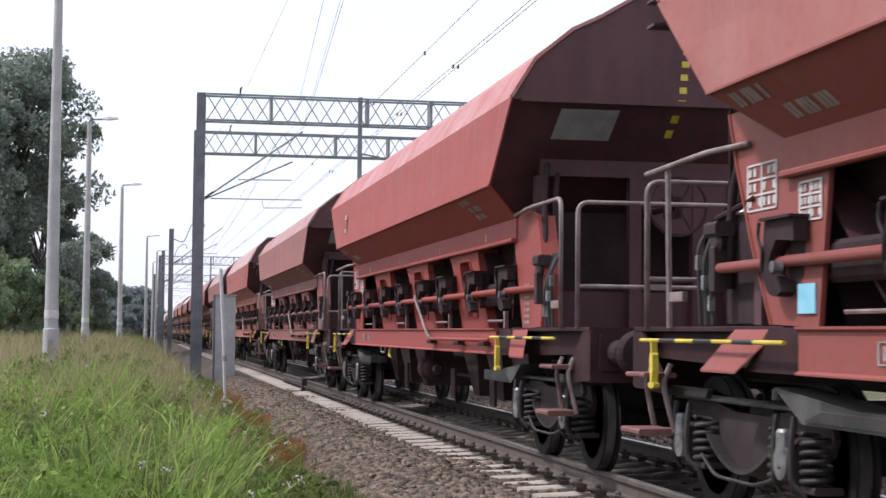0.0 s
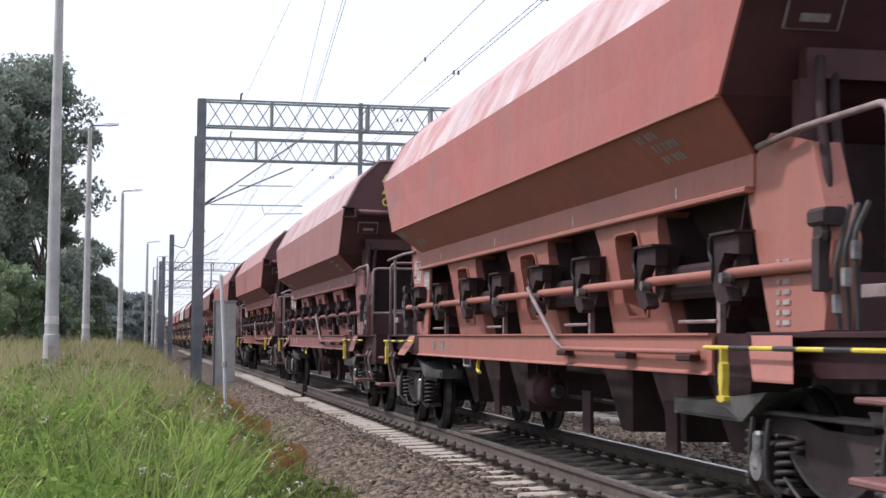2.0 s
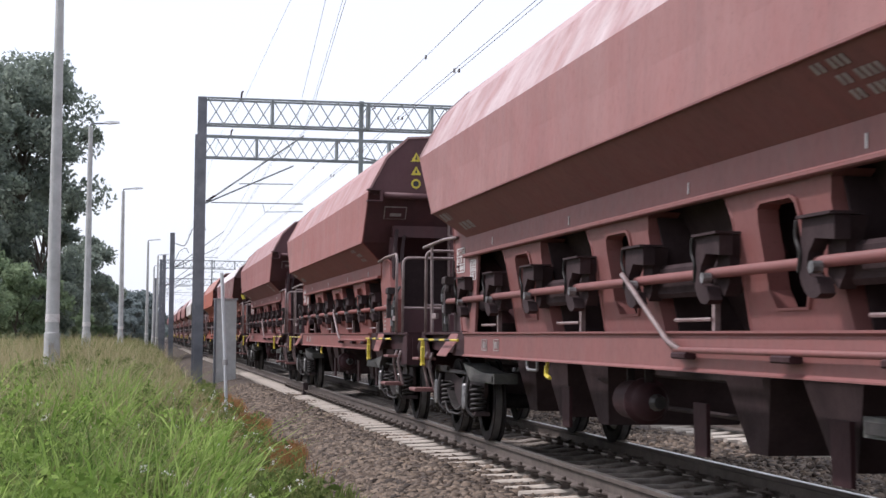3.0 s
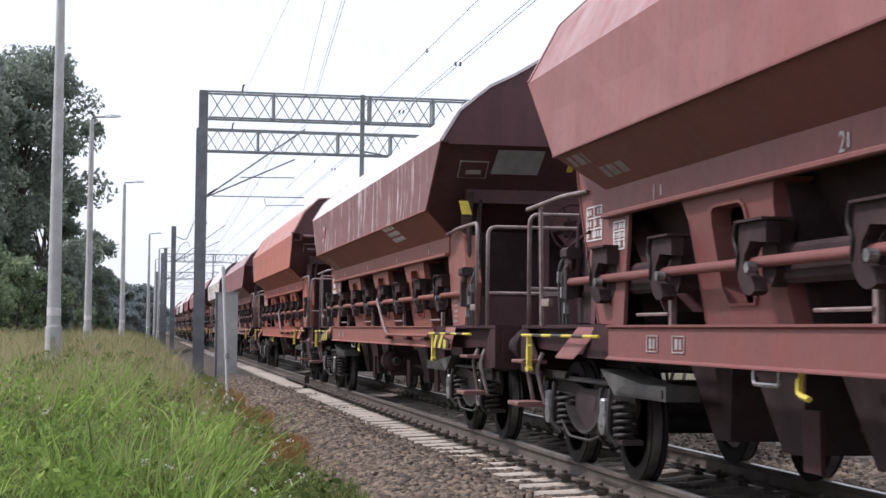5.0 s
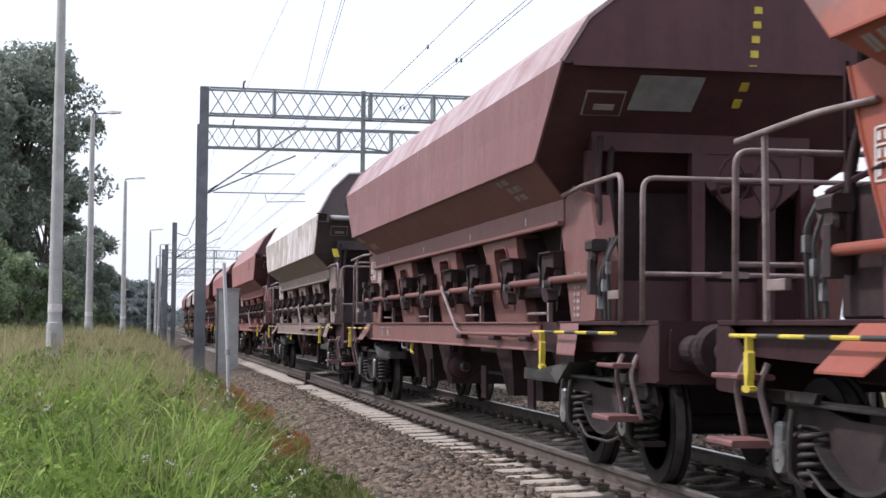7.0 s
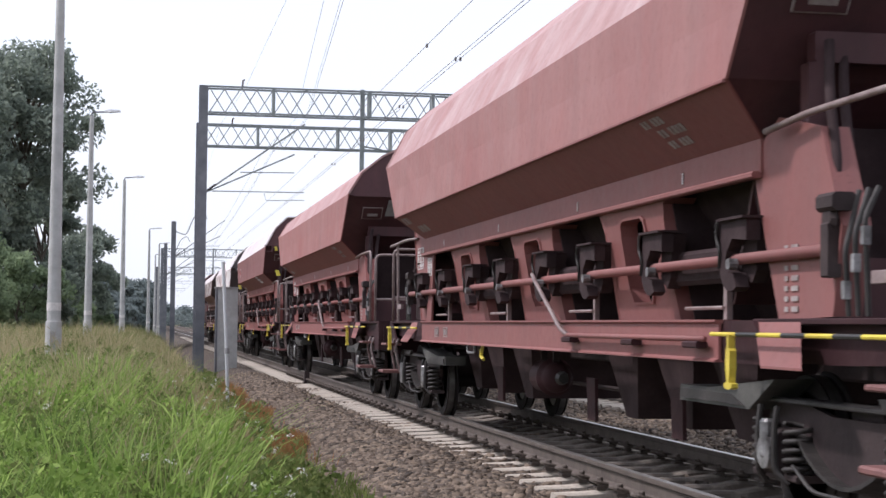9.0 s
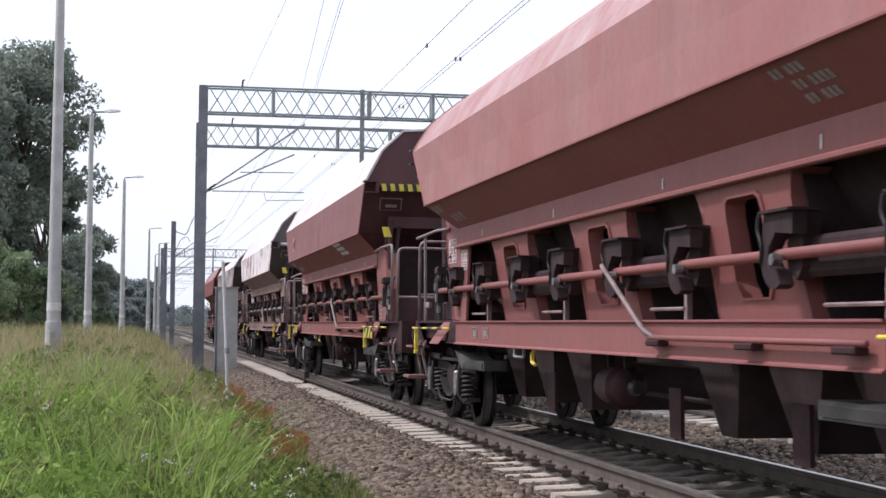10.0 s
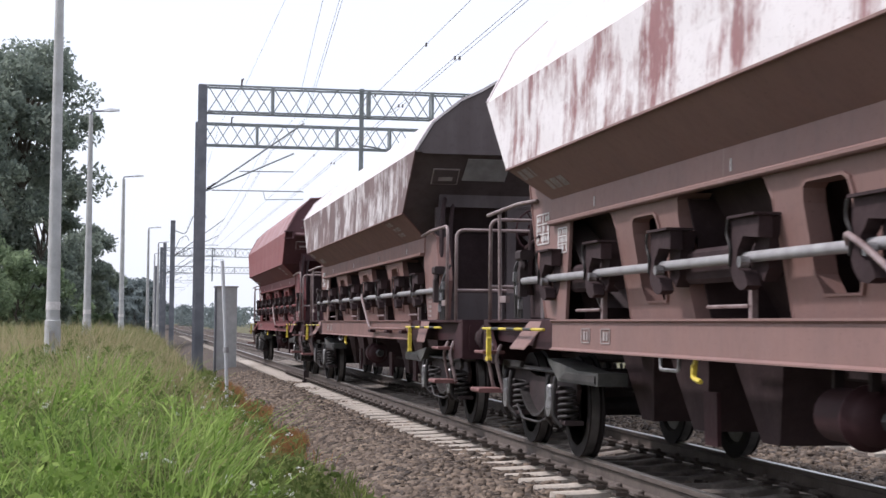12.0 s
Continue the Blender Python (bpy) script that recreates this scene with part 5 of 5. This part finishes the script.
def make_tree(name, label, x, y, height, spread, seed, base, mat=None, clumps=60, each=260, size=0.17, bole=0.25):
    rng = np.random.default_rng(seed)
    t = thing("tree", label, "tree", pose(x, y, base), "trees by the line")
    lean = rng.normal(size=2) * 0.2
    path = [(lean[0] * i / 6 + rng.normal() * 0.1, lean[1] * i / 6, height * 0.85 * i / 6) for i in range(7)]
    trunk = part("trunk", Geo().tube(path, [height * 0.02 * (1 - 0.13 * i) for i in range(7)], 8), BARK, t)
    centres, radii = [], []
    for k in range(clumps):
        h = rng.uniform(bole, 1.0) ** 0.9
        wide = spread * (math.sin(min(1.0, (h - bole + 0.12) / (1.05 - bole)) * math.pi * 0.86) ** 0.6)
        a, q = rng.uniform(0, 2 * math.pi), wide * rng.uniform(0.35, 1.0)
        centres.append((q * math.cos(a), q * math.sin(a), h * height))
        radii.append(spread * rng.uniform(0.14, 0.30))
    for k in range(0, clumps, 4):
        c = centres[k]
        z = max(height * 0.15, c[2] - 0.35 * math.hypot(c[0], c[1]) - 1)
        part("limb", Geo().tube([(0, 0, z * 0.85), (c[0] * 0.5, c[1] * 0.5, z + 0.3 * (c[2] - z)), c], [height * 0.008, height * 0.005, height * 0.002], 5), BARK, t)
    quads = leaf_cloud(rng, centres, radii, each, size)
    n = len(quads) // 4
    part("crown", raw_mesh("crown", quads, np.arange(4 * n), np.full(n, 4), mat or LEAF), None, t)
    return t


make_tree("tree", "tall dark green broad-leaved tree with a ragged crown", -8.4, 112, 19.6, 5.6, 3, 0, clumps=80, each=330, size=0.19, bole=0.42)
make_tree("tree", "tall dark green tree with a ragged crown", -13.2, 116, 19.0, 5.0, 13, 0, clumps=70, each=300, size=0.2, bole=0.2)
make_tree("tree", "dark green broad tree low at its foot", -12.5, 104, 17.5, 5.0, 4, 0, clumps=70, each=260, size=0.2, bole=0.06)
make_tree("tree", "dark green bushy tree", -7.2, 122, 11.5, 4.2, 5, 0, clumps=60, each=240, size=0.2, bole=0.05)
make_tree("tree", "dark green bushy tree", -6.2, 150, 9.5, 3.8, 6, 0, clumps=60, each=220, size=0.22, bole=0.04)
make_tree("tree", "green bushy tree by the lamp posts", -10.5, 88, 7.5, 3.6, 7, 0, SHRUB, 55, 240, 0.16, 0.02)
make_tree("tree", "dense green bushy tree under the tall one", -6.8, 108, 9.0, 3.2, 17, 0, LEAF, 60, 240, 0.18, 0.0)
make_tree("tree", "green bushy tree by the lamp posts", -7.0, 96, 5.2, 2.8, 8, 0, SHRUB, 45, 220, 0.15, 0.02)
for i, (x, y, h) in enumerate(((-7.4, 140, 4.2), (-6.0, 160, 4.6), (-5.6, 178, 5.2), (-4.6, 196, 4.4), (-3.6, 214, 5.4), (-2.6, 236, 5.0), (-1.6, 262, 5.6), (0.2, 290, 5.2))):
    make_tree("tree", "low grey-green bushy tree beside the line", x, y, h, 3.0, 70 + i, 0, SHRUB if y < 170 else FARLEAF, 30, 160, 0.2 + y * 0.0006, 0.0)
make_tree("tree", "tree far along the line, its leaves paled for haze", -7.5, 220, 8.0, 5.0, 9, 0, FARLEAF, 50, 200, 0.3, 0.03)
make_tree("tree", "tree far along the line, its leaves paled for haze", -2.5, 300, 8.2, 6.5, 10, 0, FARLEAF, 50, 200, 0.4, 0.03)


def far_woods():
    rng = np.random.default_rng(21)
    centres, radii = [], []
    for k in range(520):
        side = rng.random()
        y = rng.uniform(360, 620)
        x = rng.uniform(-130, 2) if side < 0.5 else (rng.uniform(14, 200) if side < 0.8 else rng.uniform(-4, 40))
        y = y if side < 0.8 else rng.uniform(620, 760)
        centres.append((x, y, rng.uniform(0.5, 5.5) + 2.0 * noise.noise(Vector((x * 0.03, y * 0.02, 0)))))
        radii.append(rng.uniform(2.0, 3.6))
    q = leaf_cloud(rng, centres, radii, 130, 0.55)
    n = len(q) // 4
    tagged(new("far_woods", raw_mesh("far_woods", q, np.arange(4 * n), np.full(n, 4), FARLEAF)), "distant woods with haze put into the leaf colour", "woods", kind="stuff")


far_woods()


def blades(name, label, category, seed, count, area, tall, width, mat, bend=0.35, tuft=0):
    """Grass as bent tapering blades over a stretch of the bank; nearer ground gets more."""
    rng = np.random.default_rng(seed)
    x0, x1, y0, y1 = area
    u = rng.random(count)
    y = y0 * (y1 / y0) ** u
    x = rng.uniform(x0, x1, count)
    if tuft:
        cx, cy = rng.uniform(x0, x1, tuft), y0 * (y1 / y0) ** rng.random(tuft)
        k = rng.integers(0, tuft, count)
        x, y = cx[k] + rng.normal(0, 0.16, count), cy[k] + rng.normal(0, 0.25, count)
    x = np.where(x > 1.75 + 0.2 * np.sin(y * 0.9) + 0.014 * y, x - 1.6 * rng.random(count), x)
    z = np.array([ground_height(a, b) for a, b in zip(x, y)])
    clump = np.array([noise.noise(Vector((a * 0.8, b * 0.45, seed))) + 0.6 * noise.noise(Vector((a * 2.6, b * 1.3, seed))) for a, b in zip(x, y)])
    h = rng.uniform(tall[0], tall[1], count) * np.clip(1 + 0.75 * clump, 0.35, 1.6)
    h = h * np.clip((2.2 - x) / 1.5, 0.35, 1.0)
    a = rng.uniform(0, 2 * math.pi, count)
    side = np.stack([np.cos(a), np.sin(a), 0 * a], 1)
    lean = np.stack([-np.sin(a + rng.normal(0, 0.6, count)), np.cos(a), 0 * a], 1) * (h * bend * rng.uniform(0.1, 1.0, count))[:, None]
    lean += np.stack([0.25 * np.sin(1.7 * x + 0.6 * y), 0.2 * np.cos(1.1 * y - x), 0 * x], 1) * h[:, None]
    w = (width * rng.uniform(0.6, 1.3, count))[:, None]
    p = np.stack([x, y, z], 1)
    up = np.array([0, 0, 1.0])
    v = np.stack([p - side * w, p + side * w,
                  p + up * (h * 0.5)[:, None] + lean * 0.3 - side * w * 0.85, p + up * (h * 0.5)[:, None] + lean * 0.3 + side * w * 0.85,
                  p + up * (h * 0.83)[:, None] + lean * 0.7 - side * w * 0.5, p + up * (h * 0.83)[:, None] + lean * 0.7 + side * w * 0.5,
                  p + up * h[:, None] * 0.98 + lean * 1.15], axis=1).reshape(-1, 3)
    base = 7 * np.arange(count)[:, None]
    loops = (base + np.array([0, 1, 3, 2, 2, 3, 5, 4, 4, 5, 6])[None, :]).ravel()
    sizes = np.tile([4, 4, 3], count)
    tagged(new(name, raw_mesh(name, v, loops, sizes, mat)), label, category, kind="stuff")


GREEN = leaf_material("green_grass", (0.07, 0.13, 0.03), (0.34, 0.45, 0.14), 2.2)
DULLGREEN = leaf_material("dull_green_weeds", (0.09, 0.13, 0.035), (0.24, 0.27, 0.10), 0.8)
STRAW = leaf_material("dry_grass", (0.27, 0.23, 0.12), (0.5, 0.45, 0.28), 0.6)
RUSTY = leaf_material("rusty_seed_grass", (0.24, 0.12, 0.05), (0.38, 0.21, 0.10), 0.5)
LUSH = leaf_material("lush_grass", (0.14, 0.235, 0.045), (0.41, 0.53, 0.16), 2.0)
# low growth coloured dark so gaps in the grass look shaded
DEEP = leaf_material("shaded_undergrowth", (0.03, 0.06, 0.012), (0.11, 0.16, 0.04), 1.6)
blades("undergrowth", "dense undergrowth of the bank, coloured dark for shade between the blades", "grass", 30, 26000, (-5.0, 1.3, 6.0, 34), (0.22, 0.5), 0.012, DEEP, 0.8)
blades("reed_grass", "tall bright green grass on the bank", "grass", 31, 24000, (-5.0, 0.45, 6.0, 26), (0.35, 0.7), 0.009, GREEN, 0.85)
blades("lush_tufts", "bright yellow-green grass tufts on the bank", "grass", 36, 15000, (-5.0, 0.6, 6.0, 24), (0.4, 0.85), 0.012, LUSH, 0.95, 420)
blades("weeds", "dull green weeds along the ballast edge", "weeds", 32, 34000, (-0.8, 2.1, 7.5, 60), (0.3, 0.6), 0.009, DULLGREEN, 0.6)
blades("dry_grass", "pale dry seeding grass on the bank", "grass", 33, 42000, (-9, 1.2, 17, 120), (0.5, 0.9), 0.006, STRAW, 0.5)
blades("dry_tufts", "pale dry grass tufts among the green", "grass", 37, 4200, (-4, 1.2, 11, 30), (0.5, 0.85), 0.005, STRAW, 0.7, 90)
blades("rusty_grass", "rust-brown dry grass at the ballast edge", "grass", 34, 20000, (0.9, 2.2, 18.5, 44), (0.3, 0.6), 0.005, RUSTY, 0.6)
blades("far_grass", "green grass further along the line", "grass", 35, 18000, (-9, 1.4, 45, 160), (0.4, 0.8), 0.014, DULLGREEN, 0.5)


def leafy(name, label, seed, count, area, tall, size, mat, category="weeds"):
    """Broad-leaved weeds: small leaf clouds in upright columns over the bank."""
    rng = np.random.default_rng(seed)
    x0, x1, y0, y1 = area
    centres, radii = [], []
    for _ in range(count):
        y = y0 * (y1 / y0) ** rng.random()
        x = rng.uniform(x0, x1)
        g = ground_height(x, y)
        h = rng.uniform(*tall)
        for k in range(3):
            centres.append((x + rng.normal(0, 0.04), y + rng.normal(0, 0.04), g + h * (0.3 + 0.33 * k)))
            radii.append(rng.uniform(0.08, 0.16))
    q = leaf_cloud(rng, centres, radii, 26, size)
    n = len(q) // 4
    tagged(new(name, raw_mesh(name, q, np.arange(4 * n), np.full(n, 4), mat)), label, category, kind="stuff")


BLOOM = plain("white_blossom", (0.62, 0.62, 0.55), (0.78, 0.78, 0.72), 20, 0.8)
leafy("broadleaf_weeds", "broad-leaved green weeds among the grass", 51, 620, (-1.8, 1.5, 8.0, 38), (0.3, 0.8), 0.03, DULLGREEN)
leafy("leafy_herbs", "bright leafy herbs among the tall grass", 52, 620, (-4.5, 0.9, 6.5, 19), (0.35, 0.85), 0.032, LUSH)
leafy("dark_herbs", "leafy herbs low in the grass, coloured dark for shade", 53, 420, (-4.5, 1.2, 6.5, 17), (0.25, 0.55), 0.032, DEEP)


def blossoms():
    rng = np.random.default_rng(61)
    centres = []
    for _ in range(130):
        y = 8.5 * (30 / 8.5) ** rng.random()
        x = rng.uniform(-3.0, 1.6) if rng.random() < 0.4 else rng.uniform(0.3, 1.3)
        centres.append((x, y, ground_height(x, y) + rng.uniform(0.45, 0.8)))
    q = leaf_cloud(rng, centres, [0.035] * len(centres), 12, 0.011)
    n = len(q) // 4
    tagged(new("white_flowers", raw_mesh("white_flowers", q, np.arange(4 * n), np.full(n, 4), BLOOM)), "small white flower heads above the grass", "flowers", kind="stuff")


blossoms()


def ballast():
    """Loose stones of the ballast shoulder."""
    rng = np.random.default_rng(41)
    count = 92000
    u = rng.random(count)
    y = 9.0 * (48 / 9.0) ** u
    x = np.where(rng.random(count) < 0.72, rng.uniform(1.6, 3.75, count), rng.uniform(3.75, 8.2, count))
    keep = x > 1.6 + 0.5 * rng.random(count)
    phase = np.abs((y - 13.55 + 0.3) % 0.6 - 0.3)
    keep &= (x < 3.4) | (x > 6.1) | (phase > 0.15)
    x, y = x[keep], y[keep]
    count = len(x)
    z = np.array([ground_height(a, b) for a, b in zip(x, y)]) + rng.uniform(-0.012, 0.02, count)
    cube = np.array([(sx, sy, sz) for sx in (-1, 1) for sy in (-1, 1) for sz in (-1, 1)], float)
    size = rng.uniform(0.014, 0.042, count)
    v = cube[None] * rng.uniform(0.45, 1.15, (count, 8, 3)) * size[:, None, None] * np.array([1.2, 1.2, 0.8])
    ang = rng.uniform(0, 6.3, count)
    c, s = np.cos(ang)[:, None], np.sin(ang)[:, None]
    tip = rng.normal(0, 0.5, count)[:, None]
    vx, vy, vz = v[..., 0], v[..., 1], v[..., 2]
    vy, vz = vy * np.cos(tip) - vz * np.sin(tip), vy * np.sin(tip) + vz * np.cos(tip)
    v = np.stack([vx * c - vy * s, vx * s + vy * c, vz], -1) + np.stack([x, y, z], -1)[:, None, :]
    quads = np.array([0, 1, 3, 2, 4, 6, 7, 5, 0, 4, 5, 1, 2, 3, 7, 6, 0, 2, 6, 4, 1, 5, 7, 3])
    loops = (8 * np.arange(count)[:, None] + quads[None]).ravel()

    def build(nt, bsdf):
        isl = nt.nodes.new("ShaderNodeNewGeometry")
        col = mix(nt, isl.outputs["Random Per Island"], (0.022, 0.016, 0.012), (0.235, 0.178, 0.13))
        col = mix(nt, times(nt, ramp(nt, noise_of(nt, mapped(nt), 1.1), 0.35, 0.7), 0.5), col, (0.085, 0.062, 0.048))
        nt.links.new(col, bsdf.inputs["Base Color"])
        bsdf.inputs["Roughness"].default_value = 0.9
        bump(nt, bsdf, noise_of(nt, mapped(nt), 60), 0.3, 0.01)
    me = raw_mesh("ballast_stones", v.reshape(-1, 3), loops, np.full(6 * count, 4), material("ballast_stone", build))
    tagged(new("ballast_stones", me), "grey-brown crushed stone ballast", "ballast", kind="stuff")


ballast()


# ---------------------------------------------------------------- what moves
SLACK = {0.0: -0.17, 0.5: -0.18, 1.0: -0.03, 1.5: -0.13, 2.0: -0.15, 3.0: -0.12, 5.0: -0.06, 6.5: 0.0, 7.0: -0.2, 7.5: -0.1, 9.0: 0.0, 11.5: -0.1, 12.0: -0.28}      # surging of the train, in metres


def run(t):
    """How far along the line the wagon numbered 0 stands at t seconds."""
    return 60.15 - 22.375 * t + 0.05277 * t * t + SLACK.get(t, -0.03)


def motions():
    ticks = range(0, 361)
    for k, w in WAGONS.items():
        walk(w, [(t, pose(TRACK, run(t) + LONG * k, 0)) for t in [0.5 * i for i in range(25)]])
        for ob in w.children:
            if ob.name.split(".")[0] == "wheelset":
                y = ob.matrix_basis.translation.y
                walk(ob, [(i / 30, pose(0, y, 0.46, math.degrees((22.375 * i / 30 - 0.05277 * (i / 30) ** 2) / 0.476) % 360, 0, 0)) for i in ticks])


motions()
